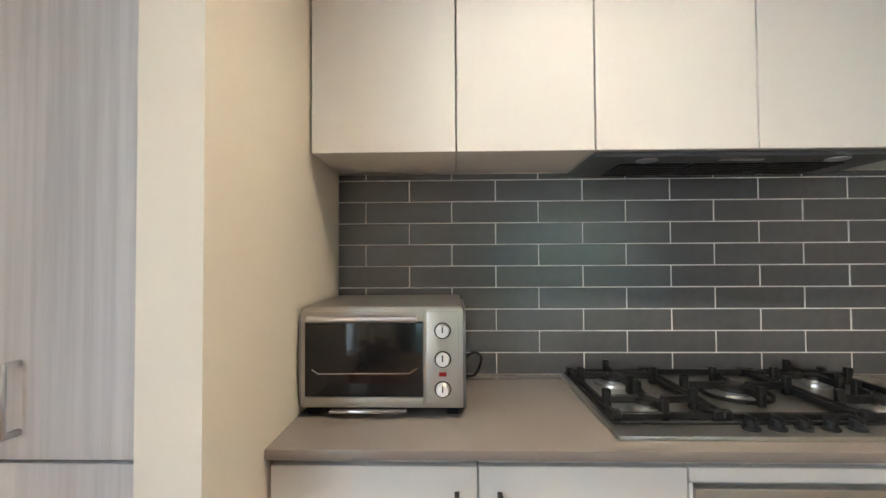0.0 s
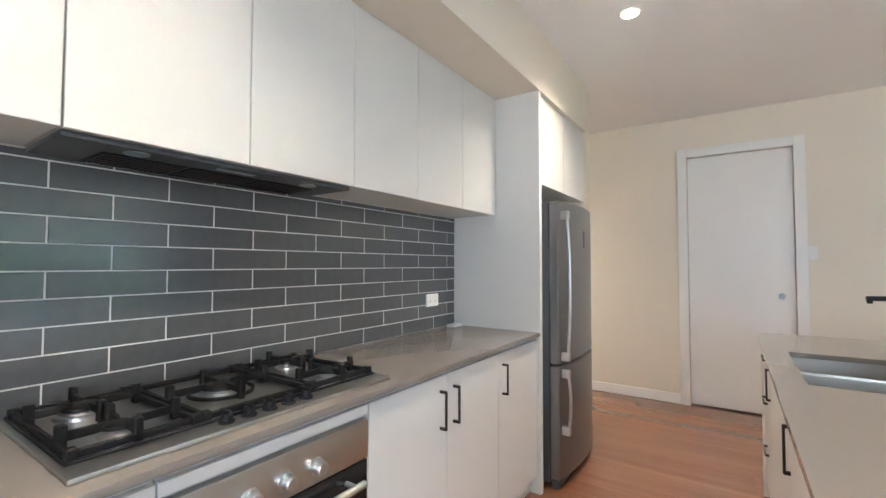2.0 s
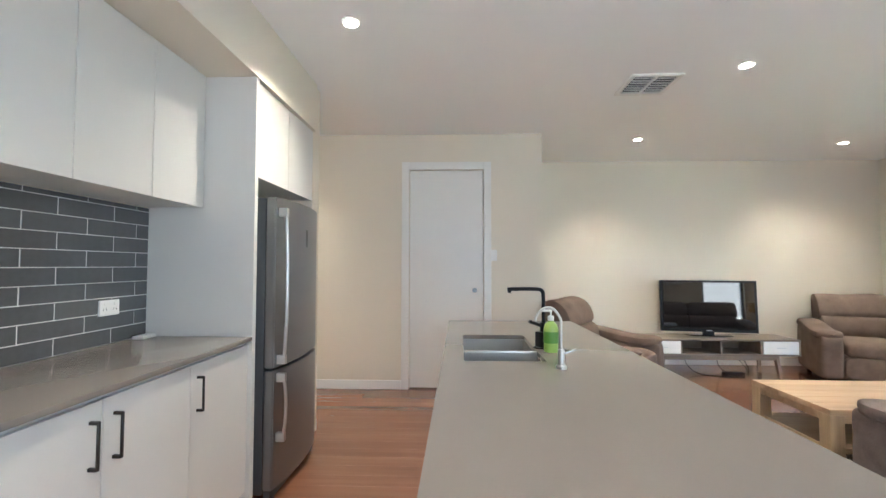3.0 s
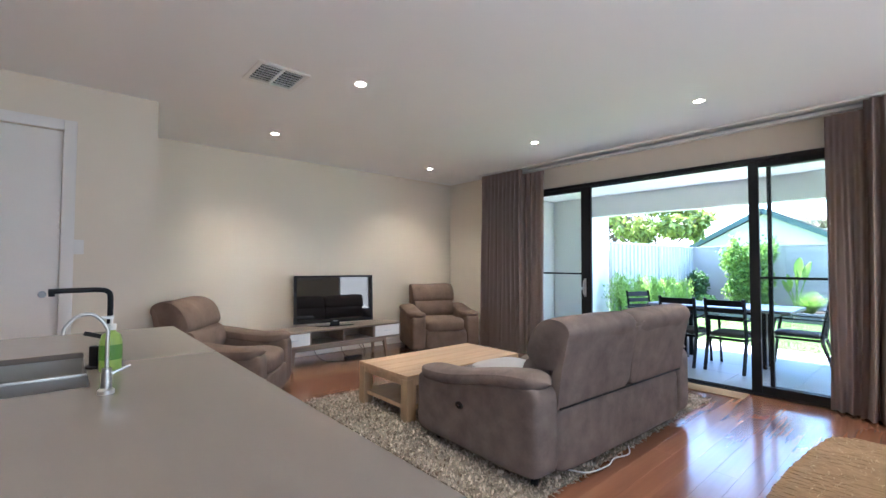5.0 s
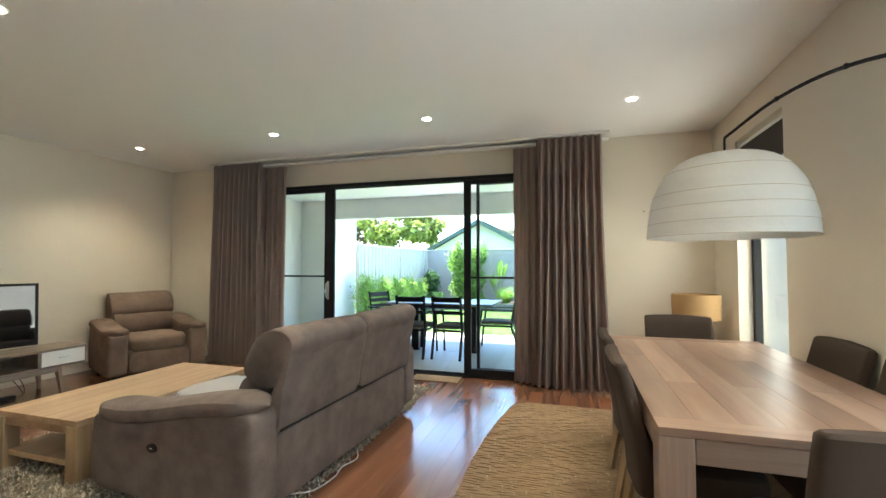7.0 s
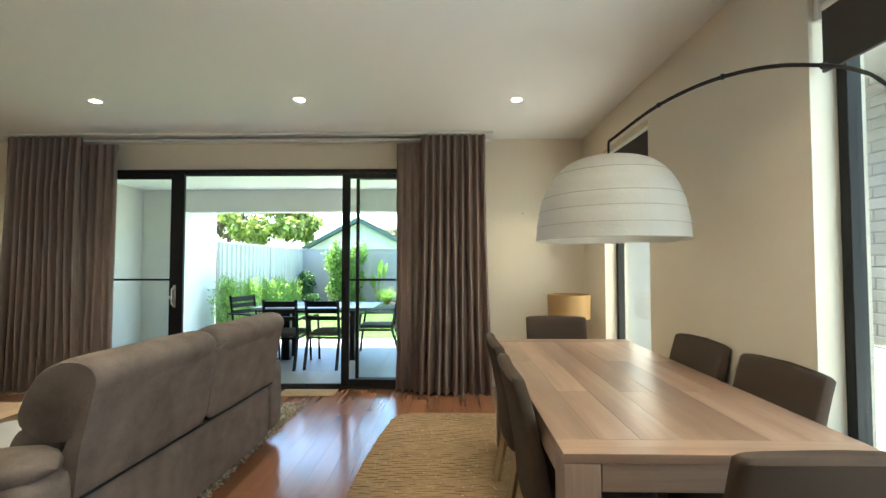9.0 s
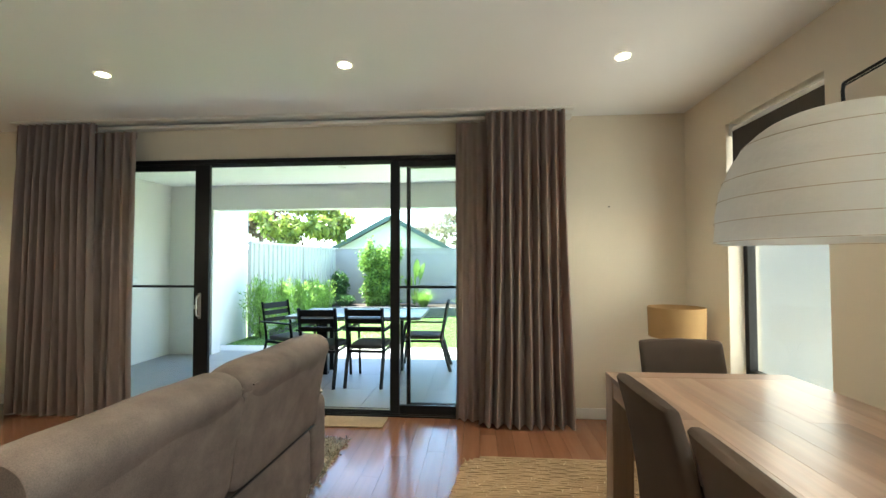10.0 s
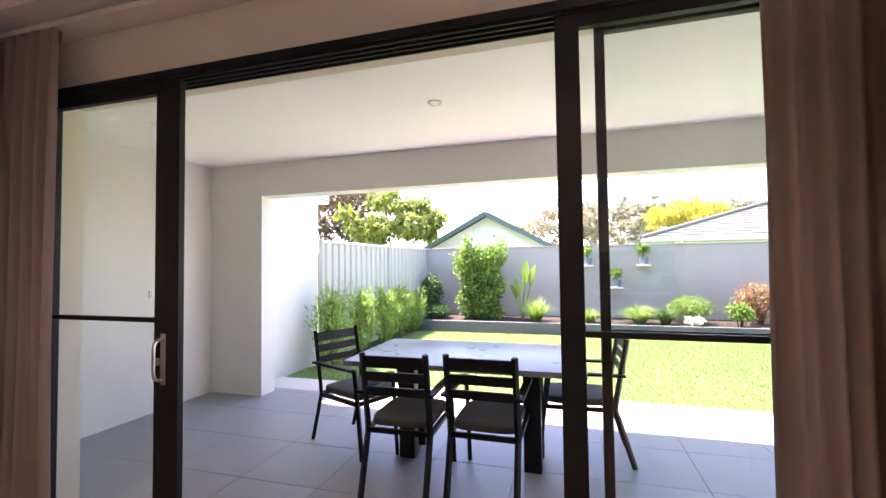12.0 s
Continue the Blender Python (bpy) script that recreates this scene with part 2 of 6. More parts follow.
M_TILE = surface("charcoal_tile", (0.095, 0.098, 0.099), 0.21, big=3, small=35, var=0.12, bmp=0.10, dist=0.0008, rvar=0.03, rand=0.07, spec=1.0)
M_GROUT = surface("grout_pale", (0.62, 0.61, 0.585), 0.9, big=4, small=300, var=0.06)
M_STEEL = surface("brushed_steel", (0.56, 0.54, 0.505), 0.36, 1.0, big=2, small=40, var=0.05, bmp=0.05, dist=0.0004, stretch=(1, 30, 30))
M_FRIDGE = surface("fridge_steel", (0.27, 0.27, 0.275), 0.32, 0.9, big=1.5, small=40, var=0.05, bmp=0.04, dist=0.0004, stretch=(1, 1, 30))
M_FRIDGESIDE = surface("fridge_side_grey", (0.07, 0.075, 0.08), 0.45, big=2, small=200, var=0.05)
M_CHAMPAGNE = surface("champagne_steel", (0.50, 0.475, 0.43), 0.36, 0.9, big=3, small=60, var=0.05, bmp=0.03, dist=0.0003, stretch=(1, 25, 25))
M_SILVERDIAL = surface("silver_dial", (0.70, 0.70, 0.69), 0.35, 0.4, var=0.03, bmp=0)
M_CHROME = surface("chrome", (0.75, 0.75, 0.74), 0.1, 1.0, var=0.02, bmp=0)
M_SATIN = surface("satin_alloy", (0.62, 0.62, 0.62), 0.3, 1.0, var=0.03, bmp=0)
M_IRON = surface("cast_iron_black", (0.010, 0.010, 0.010), 0.45, big=6, small=160, var=0.15, bmp=0.3, dist=0.0008, spec=0.25)
M_BLACK = surface("black_powdercoat", (0.010, 0.010, 0.011), 0.5, big=3, small=250, var=0.1, bmp=0.05, spec=0.25)
M_BLACKGLASS = surface("black_glass", (0.010, 0.010, 0.011), 0.05, var=0.02, bmp=0)
M_SCREEN = surface("tv_screen", (0.006, 0.006, 0.007), 0.03, var=0.02, bmp=0, rvar=0.0, spec=1.0)
M_BRONZE = surface("handle_dark_bronze", (0.04, 0.034, 0.03), 0.4, 0.6, var=0.06, bmp=0)
M_PLASTIC = surface("white_plastic", (0.80, 0.79, 0.76), 0.4, var=0.02, bmp=0)
M_PLANK = wood("floor_hardwood", [(0.2, (0.15, 0.060, 0.030)), (0.5, (0.215, 0.095, 0.050)), (0.8, (0.29, 0.145, 0.080))], 1, 0.17, 0.45, 0.09, 0.02, 0.3, 0.25)
M_OAK = wood("pale_oak", [(0.2, (0.33, 0.22, 0.125)), (0.5, (0.46, 0.32, 0.19)), (0.8, (0.56, 0.41, 0.26))], 1, 0.42, 1.0, 0.06)
M_TABLE = wood("limed_acacia", [(0.2, (0.155, 0.085, 0.054)), (0.45, (0.28, 0.172, 0.115)), (0.75, (0.45, 0.325, 0.24))], 1, 0.30, 0.55, 0.20, 0.25)
M_TABLEX = wood("limed_acacia_across", [(0.15, (0.19, 0.11, 0.068)), (0.45, (0.30, 0.19, 0.128)), (0.8, (0.43, 0.31, 0.225))], 0, 0.35, 0.8, 0.1, 0.25)
M_TABLEZ = wood("limed_acacia_upright", [(0.15, (0.20, 0.12, 0.076)), (0.45, (0.31, 0.20, 0.138)), (0.8, (0.43, 0.31, 0.225))], 2, 0.38, 0.8, 0.08, 0.25)
M_UNIT = wood("greyed_oak", [(0.2, (0.16, 0.12, 0.085)), (0.5, (0.25, 0.195, 0.145)), (0.8, (0.34, 0.28, 0.22))], 1, 0.5, 1.2, 0.06)
M_PANTRY = wood("pale_limed_oak_laminate", [(0.2, (0.56, 0.52, 0.49)), (0.5, (0.65, 0.615, 0.59)), (0.8, (0.72, 0.69, 0.67))], 2, 0.5, 0.7, 0.02, 0.05)
M_LEG = wood("ash_leg", [(0.2, (0.30, 0.20, 0.11)), (0.5, (0.40, 0.28, 0.16)), (0.8, (0.47, 0.34, 0.21))], 2, 0.45, 1.0, 0.06)
M_SUEDE = surface("taupe_suede", (0.205, 0.168, 0.150), 0.95, big=7, small=300, var=0.33, bmp=0.25, dist=0.001, spec=0.15)
M_SUEDE2 = surface("brown_suede", (0.215, 0.155, 0.118), 0.95, big=6.5, small=300, var=0.28, bmp=0.25, dist=0.001, spec=0.15)
M_CHAIR = surface("brown_weave", (0.080, 0.058, 0.044), 0.95, big=3, small=500, var=0.15, bmp=0.35, dist=0.0012, spec=0.15)
M_CURTAIN = surface("curtain_taupe_grey", (0.355, 0.293, 0.268), 0.95, big=1.5, small=420, var=0.10, bmp=0.3, dist=0.0008, spec=0.1, stretch=(1, 1, 0.15))
curtain_tree = M_CURTAIN.node_tree
curtain_back = curtain_tree.nodes.new("ShaderNodeBsdfTranslucent")
curtain_back.inputs[0].default_value = (0.52, 0.34, 0.28, 1)
curtain_mix = curtain_tree.nodes.new("ShaderNodeMixShader")
curtain_mix.inputs[0].default_value = 0.40
link(curtain_tree, curtain_tree.nodes["Principled BSDF"].outputs[0], curtain_mix.inputs[1])
link(curtain_tree, curtain_back.outputs[0], curtain_mix.inputs[2])
link(curtain_tree, curtain_mix.outputs[0], curtain_tree.nodes["Material Output"].inputs[0])
M_BLIND = surface("blind_charcoal", (0.055, 0.047, 0.042), 0.9, small=500, var=0.08, bmp=0.2)
M_SHADE = surface("lampshade_mustard", (0.42, 0.26, 0.11), 0.9, big=3, small=450, var=0.08, bmp=0.3, stretch=(1, 1, 6))
M_PAPER = surface("rice_paper", (0.86, 0.85, 0.83), 0.8, big=6, small=40, var=0.04, bmp=0.8, dist=0.004)
paper_tree = M_PAPER.node_tree
paper_glow = paper_tree.nodes.new("ShaderNodeBsdfTranslucent")
paper_glow.inputs[0].default_value = (0.70, 0.68, 0.64, 1)
paper_mix = paper_tree.nodes.new("ShaderNodeMixShader")
paper_mix.inputs[0].default_value = 0.5
link(paper_tree, paper_tree.nodes["Principled BSDF"].outputs[0], paper_mix.inputs[1])
link(paper_tree, paper_glow.outputs[0], paper_mix.inputs[2])
link(paper_tree, paper_mix.outputs[0], paper_tree.nodes["Material Output"].inputs[0])
M_RENDER = surface("white_render", (0.72, 0.70, 0.66), 0.9, big=0.8, small=140, var=0.04, bmp=0.3, dist=0.002)
M_GREYRENDER = surface("grey_lilac_render", (0.42, 0.39, 0.365), 0.9, big=0.6, small=120, var=0.07, bmp=0.3, dist=0.002)
M_PAVER = surface("grey_porcelain_paver", (0.27, 0.27, 0.275), 0.42, big=2, small=90, var=0.06, bmp=0.1, rand=0.04)
M_STRIP = surface("pale_paving", (0.58, 0.55, 0.50), 0.85, big=2, small=120, var=0.07, bmp=0.2)
M_SOIL = surface("soil_mulch", (0.055, 0.038, 0.026), 0.95, big=4, small=60, var=0.4, bmp=0.9, dist=0.02)
M_LAWN = surface("lawn_base", (0.12, 0.20, 0.055), 0.95, big=1.2, small=90, var=0.22, bmp=0.6, dist=0.01)
M_FENCE = surface("fence_cream_steel", (0.58, 0.55, 0.49), 0.5, big=1.0, small=120, var=0.05, bmp=0.02)
M_SLEEPER = surface("grey_sleeper", (0.125, 0.13, 0.14), 0.85, big=3, small=70, var=0.15, bmp=0.3, dist=0.003)
M_BRICK = surface("white_brick", (0.66, 0.63, 0.58), 0.9, big=5, small=80, var=0.08, bmp=0.5, dist=0.003, rand=0.06)
M_MORTAR = surface("mortar", (0.46, 0.44, 0.40), 0.95, big=5, small=200, var=0.1, bmp=0.4)
M_ROOF = surface("grey_roof_tile", (0.19, 0.18, 0.175), 0.8, big=1.2, small=30, var=0.18, bmp=0.3, dist=0.004)
M_GREENTRIM = surface("barge_board_green", (0.075, 0.12, 0.105), 0.5, var=0.06)
M_BARK = surface("bark", (0.13, 0.095, 0.065), 0.95, big=6, small=60, var=0.3, bmp=0.9, dist=0.01, stretch=(1, 1, 0.2))
M_OUTSEAT = surface("outdoor_cushion_grey", (0.075, 0.070, 0.068), 0.9, small=450, var=0.1, bmp=0.3)
M_OUTTOP = surface("outdoor_slab_top", (0.26, 0.265, 0.285), 0.30, big=2, small=100, var=0.06, bmp=0.05)
M_JUTE = surface("jute_braid", (0.36, 0.255, 0.155), 0.95, big=2.5, small=120, var=0.25, bmp=0.6, dist=0.004, spec=0.1, stretch=(0.22, 1, 1))
M_SHAG = surface("shag_base", (0.30, 0.27, 0.22), 0.95, big=5, small=90, var=0.3, bmp=0.9, dist=0.01, spec=0.1)
M_GREENPLASTIC = surface("lime_label", (0.30, 0.43, 0.09), 0.35, var=0.03, bmp=0)
M_LAMPGLOW = glow("downlight_glow", (1.0, 0.80, 0.56), 350)
M_PALEPAD = surface("pale_pad", (0.46, 0.46, 0.48), 0.95, big=6, small=260, var=0.06, bmp=0.5, dist=0.002, spec=0.1)
M_DARK = surface("dark_void", (0.02, 0.02, 0.02), 0.8, var=0.1)
M_GLASS = glass("clear_glass", (0.96, 0.98, 0.97))
M_CABLE_W = surface("white_cable", (0.7, 0.7, 0.7), 0.5, var=0.02, bmp=0)
L_CONIFER = leafy("conifer_green", (0.15, 0.26, 0.05), (0.32, 0.46, 0.10), 0.5)
L_HEDGE = leafy("hedge_green", (0.06, 0.14, 0.025), (0.23, 0.35, 0.07), 0.4)
L_DARK = leafy("deep_green", (0.02, 0.06, 0.015), (0.06, 0.13, 0.03))
L_TREE = leafy("broadleaf_green", (0.06, 0.095, 0.02), (0.25, 0.30, 0.06), 0.4)
L_YELLOW = leafy("yellow_green", (0.25, 0.24, 0.02), (0.45, 0.42, 0.05))
L_GUM = leafy("gum_grey_green", (0.13, 0.13, 0.08), (0.33, 0.29, 0.20))
L_BROWN = leafy("copper_leaf", (0.06, 0.045, 0.03), (0.15, 0.10, 0.06))
L_DRY = leafy("dry_twig", (0.20, 0.11, 0.05), (0.36, 0.22, 0.11))
L_GRASS = leafy("lawn_blade", (0.12, 0.22, 0.045), (0.235, 0.355, 0.09), 0.3)
L_SHAG = leafy("shag_pile", (0.19, 0.155, 0.11), (0.46, 0.40, 0.32), 0.05)

# ---- large structure ----
WX, TX, DX, GY, H = -0.76, 6.42, 5.13, -7.24, 2.705
JY = -2.585


def wall(name, label, *boxes, material=None):
    bm = BM()
    for b in boxes:
        box(bm, *b)
    return solo(name, bm, material or M_WALL, label, "wall", "structure", smooth=0)


floor = solo("floor", one_box(WX - 0.2, TX + 0.2, GY - 0.02, 2.4, -0.12, -0.016), M_DARK, "red-brown hardwood plank floor", "floor", "structure")
wall("wall_north", "cream painted wall behind the kitchen", (WX - 0.15, 4.0, 0.0, 0.14, 0, H))
# the second window's unseen end is widened to let in more daylight
WIN = ((-6.61, -5.70), (-4.28, -1.70))
WZ0, WZ1 = 0.56, 2.40
wall("wall_west", "cream painted wall with two tall windows",
     (WX - 0.22, WX, GY - 0.2, WIN[0][0], 0, H), (WX - 0.22, WX, WIN[0][1], WIN[1][0], 0, H), (WX - 0.22, WX, WIN[1][1], 0.0, 0, H),
     (WX - 0.22, WX, WIN[0][0], WIN[0][1], 0, WZ0), (WX - 0.22, WX, WIN[0][0], WIN[0][1], WZ1, H),
     (WX - 0.22, WX, WIN[1][0], WIN[1][1], 0, WZ0), (WX - 0.22, WX, WIN[1][0], WIN[1][1], WZ1, H))
OX0, OX1, OZ = 0.92, 4.62, 2.36
wall("wall_south", "cream painted wall around the sliding doors",
     (WX, OX0, GY - 0.2, GY, 0, H), (OX1, TX + 0.15, GY - 0.2, GY, 0, H), (OX0, OX1, GY - 0.2, GY, OZ, H))
wall("wall_east", "cream painted wall behind the television", (TX, TX + 0.15, GY, JY, 0, H))
wall("wall_jut", "short cream wall return beside the armchair", (DX + 0.12, TX + 0.15, JY, JY + 0.12, 0, H))
DY0, DY1, DZ = -1.965, -1.175, 2.325
wall("wall_door", "cream painted wall with a white door", (DX, DX + 0.12, JY, DY0, 0, H), (DX, DX + 0.12, DY1, 2.2, 0, H), (DX, DX + 0.12, DY0, DY1, DZ, H))
wall("wall_hall_end", "cream wall closing the hallway", (3.86, DX + 0.12, 2.2, 2.3, 0, H))
# unseen panel added to stop outside light leaking under the door
wall("wall_closet", "added unseen panel blocking light behind the closed door", (DX + 0.121, DX + 0.16, DY0 - 0.1, DY1 + 0.1, 0, H))
wall("wall_fridge_nib", "cream wall end beside the fridge recess", (3.83, 3.98, -0.575, 2.2, 0, H))
wall("wall_pantry_nib", "white wall end between pantry and worktop", (-0.13, -0.02, -0.82, 0.0, 0, H))
wall("bulkhead", "cream bulkhead over the kitchen cabinets", (-0.02, 3.83, -0.60, 0.0, 2.338, H))
# the last entry, (4.55, 0.55), is an added unseen lamp brightening the hallway
DOWN = ((2.98, -1.08), (0.75, -1.08), (1.95, -3.80), (3.60, -3.71), (5.38, -3.69), (0.12, -3.80), (0.14, -6.10), (1.95, -6.07), (3.68, -6.07), (5.58, -6.07), (4.55, 0.55))
DW = 0.0335
ceil_bm = one_box(WX - 0.2, TX + 0.2, GY - 0.2, 2.4, H + 0.055, H + 0.12)
cxs = sorted({WX - 0.2, TX + 0.2} | {x + q for x, y in DOWN for q in (-DW, DW)})
cys = sorted({GY - 0.2, 2.4} | {y + q for x, y in DOWN for q in (-DW, DW)})
cgrid = [[ceil_bm.verts.new((x, y, H)) for y in cys] for x in cxs]
for i in range(len(cxs) - 1):
    for j in range(len(cys) - 1):
        mx, my = (cxs[i] + cxs[i + 1]) / 2, (cys[j] + cys[j + 1]) / 2
        if not any(abs(mx - x) < DW and abs(my - y) < DW for x, y in DOWN):
            ceil_bm.faces.new((cgrid[i][j], cgrid[i][j + 1], cgrid[i + 1][j + 1], cgrid[i + 1][j]))
solo("ceiling", ceil_bm, M_CEIL, "flat white plaster ceiling", "ceiling", "structure", smooth=0)

bb = BM()
for b in ((DX - 0.014, DX, JY, DY0 - 0.08, 0, 0.095), (DX - 0.014, DX, DY1 + 0.08, 2.2, 0, 0.095), (TX - 0.014, TX, GY, JY, 0, 0.095),
          (DX + 0.12, TX, JY - 0.014, JY, 0, 0.095), (OX1 + 0.02, TX - 0.014, GY, GY + 0.014, 0, 0.095), (WX, OX0 - 0.02, GY, GY + 0.014, 0, 0.095),
          (WX, WX + 0.014, GY + 0.014, -0.84, 0, 0.095), (3.98, 3.994, -0.575, 2.2, 0, 0.095)):
    box(bb, *b, bev=0.004, seg=1)
solo("baseboard", bb, M_TRIM, "white painted skirting board", "skirting", "structure")


# ---- openings: sliding doors, windows, inner door ----
door = thing("door_1", pose(DX, (DY0 + DY1) / 2, 0), "closed white flush door with a white architrave", "door", kind="structure")
part("door_leaf", one_box(0.03, 0.068, DY0 + 1.57 + 0.003, DY1 + 1.57 - 0.003, 0.012, DZ - 0.004, bev=0.002, seg=1), M_TRIM, door)
for y0, y1, z0, z1 in ((-0.395 - 0.08, -0.395, 0, DZ + 0.08), (0.395, 0.475, 0, DZ + 0.08), (-0.395, 0.395, DZ, DZ + 0.08)):
    part("architrave", one_box(-0.018, 0.0, y0, y1, z0, z1, bev=0.004, seg=2), M_TRIM, door)
for y0, y1, z0, z1 in ((-0.395, -0.375, 0, DZ), (0.375, 0.395, 0, DZ), (-0.375, 0.375, DZ - 0.02, DZ)):
    part("door_jamb", one_box(0.07, 0.12, y0, y1, z0, z1), M_TRIM, door)
kn = BM()
cyl(kn, (0.03, -0.30, 1.04), (0.018, -0.30, 1.04), 0.026, 0.024, 20)
cyl(kn, (0.02, -0.30, 1.04), (-0.015, -0.30, 1.04), 0.010, 0.013, 16)
part("door_knob", kn, M_FRIDGE, door, "small satin metal knob")

slide = thing("sliding_door_1", pose(0, GY + 0.10, 0), "black aluminium sliding doors standing open to the patio", "sliding door", kind="structure")
FY0, FY1 = -0.15, -0.01
for b in ((OX0, OX1, FY0, FY1, OZ - 0.040, OZ), (OX0, OX0 + 0.05, FY0, FY1, 0, OZ - 0.040), (OX1 - 0.05, OX1, FY0, FY1, 0, OZ - 0.040)):
    part("door_frame", one_box(*b, bev=0.003, seg=1), M_BLACK, slide)
tr = BM()
box(tr, OX0 + 0.05, OX1 - 0.05, FY0, FY1, -0.01, 0.012)
for k in range(4):
    box(tr, OX0 + 0.05, OX1 - 0.05, FY0 + 0.02 + k * 0.033, FY0 + 0.026 + k * 0.033, 0.012, 0.022)
part("door_track", tr, M_BLACK, slide)
ht = BM()
for k in range(4):
    box(ht, OX0 + 0.05, OX1 - 0.05, FY0 + 0.012 + k * 0.036, FY0 + 0.020 + k * 0.036, OZ - 0.050, OZ - 0.040)
part("head_track", ht, M_BLACK, slide)


def sash(x0, x1, y, stile0, stile1):
    """One sliding panel: two stiles, rails, a mid rail and its pane."""
    p = part("door_panel", one_box(x0, x0 + stile0, y - 0.018, y + 0.018, 0.022, OZ - 0.045, bev=0.003, seg=1), M_BLACK, slide)
    part("stile", one_box(x1 - stile1, x1, y - 0.018, y + 0.018, 0.022, OZ - 0.045, bev=0.003, seg=1), M_BLACK, p)
    part("rail", one_box(x0 + stile0, x1 - stile1, y - 0.018, y + 0.018, 0.022, 0.10, bev=0.003, seg=1), M_BLACK, p)
    part("rail", one_box(x0 + stile0, x1 - stile1, y - 0.018, y + 0.018, OZ - 0.098, OZ - 0.045, bev=0.003, seg=1), M_BLACK, p)
    part("rail", one_box(x0 + stile0, x1 - stile1, y - 0.014, y + 0.014, 1.150, 1.172, bev=0.002, seg=1), M_BLACK, p)
    for z0, z1 in ((0.10, 1.150), (1.172, OZ - 0.098)):
        g = part("pane", one_box(x0 + stile0, x1 - stile1, y - 0.003, y + 0.003, z0, z1), M_GLASS, p, smooth=0)
        g.visible_shadow = False
    return p


left_sash = sash(3.60, OX1 - 0.05, -0.05, 0.145, 0.06)
sash(OX0 + 0.05, 1.865, -0.05, 0.06, 0.085)
sash(OX0 + 0.05, 1.725, -0.11, 0.06, 0.035)
hd = BM()
box(hd, 3.67, 3.70, -0.034, -0.028, 0.86, 1.10, bev=0.003)
tube(hd, spline([(3.685, -0.030, 0.88), (3.685, 0.012, 0.90), (3.685, 0.018, 0.98), (3.685, 0.012, 1.06), (3.685, -0.030, 1.08)], 5), 0.008)
box(hd, 3.705, 3.745, -0.034, -0.02, 0.95, 0.985, bev=0.004)
part("pull_handle", hd, M_SATIN, left_sash, "satin alloy pull handle")


def window(name, y0, y1, label):
    w = thing(name, pose(WX - 0.105, 0, 0), label, "window", kind="structure")
    for b in ((y0, y0 + 0.045, WZ0, WZ1), (y1 - 0.045, y1, WZ0, WZ1), (y0 + 0.045, y1 - 0.045, WZ0, WZ0 + 0.05), (y0 + 0.045, y1 - 0.045, WZ1 - 0.05, WZ1)):
        part("window_frame", one_box(-0.06, 0.0, *b, bev=0.003, seg=1), M_BLACK, w)
    g = part("pane", one_box(-0.035, -0.029, y0 + 0.045, y1 - 0.045, WZ0 + 0.05, WZ1 - 0.05), M_GLASS, w, smooth=0)
    g.visible_shadow = False
    part("window_sill", one_box(0.002, 0.120, y0 + 0.002, y1 - 0.002, WZ0 - 0.02, WZ0 + 0.006, bev=0.003), M_TRIM, w)
    b = thing("roller_blind", pose(WX - 0.06, 0, 0), "charcoal roller blind rolled up at the window head", "blind", "roller blinds")
    roll = BM()
    cyl(roll, (0, y0 + 0.03, WZ1 - 0.05), (0, y1 - 0.03, WZ1 - 0.05), 0.032, seg=20)
    part("roll", roll, M_PLASTIC, b, "pale blind roll")
    part("blind_cloth", one_box(0.026, 0.030, y0 + 0.03, y1 - 0.03, WZ1 - 0.29, WZ1 - 0.04), M_BLIND, b)
    part("bottom_bar", one_box(0.020, 0.036, y0 + 0.03, y1 - 0.03, WZ1 - 0.31, WZ1 - 0.29, bev=0.004), M_BLIND, b)
    for yy in (y0 + 0.002, y1 - 0.026):
        part("bracket", one_box(-0.035, 0.04, yy, yy + 0.024, WZ1 - 0.09, WZ1 - 0.004, bev=0.003), M_PLASTIC, b)


window("window_1", *WIN[0], "tall black-framed window in a deep white reveal")
window("window_2", *WIN[1], "wide black-framed window in a deep white reveal")

# ---- ceiling fittings ----


def downlight(x, y, z, label, material, deep=0.0):
    d = thing("downlight", pose(x, y, z), label, "downlight", "ceiling downlights")
    rg = BM()
    lathe(rg, [(0.036, -0.002), (0.046, -0.010), (0.052, -0.006), (0.052, -0.0005), (0.036, -0.0005)], seg=28)
    part("trim_ring", rg, M_TRIM, d)
    if deep:
        part("reflector", lathe(BM(), [(0.036, -0.002), (0.033, deep - 0.004), (0.050, deep - 0.004), (0.050, 0.001), (0.036, 0.001)], seg=28), M_TRIM, d, "white reflector cup")
    part("lamp_face", lathe(BM(), [(0.001, deep - 0.006), (0.0325, deep - 0.006), (0.0325, deep - 0.001), (0.001, deep - 0.001)], seg=24), material, d, "glowing warm lamp face" if deep else "")


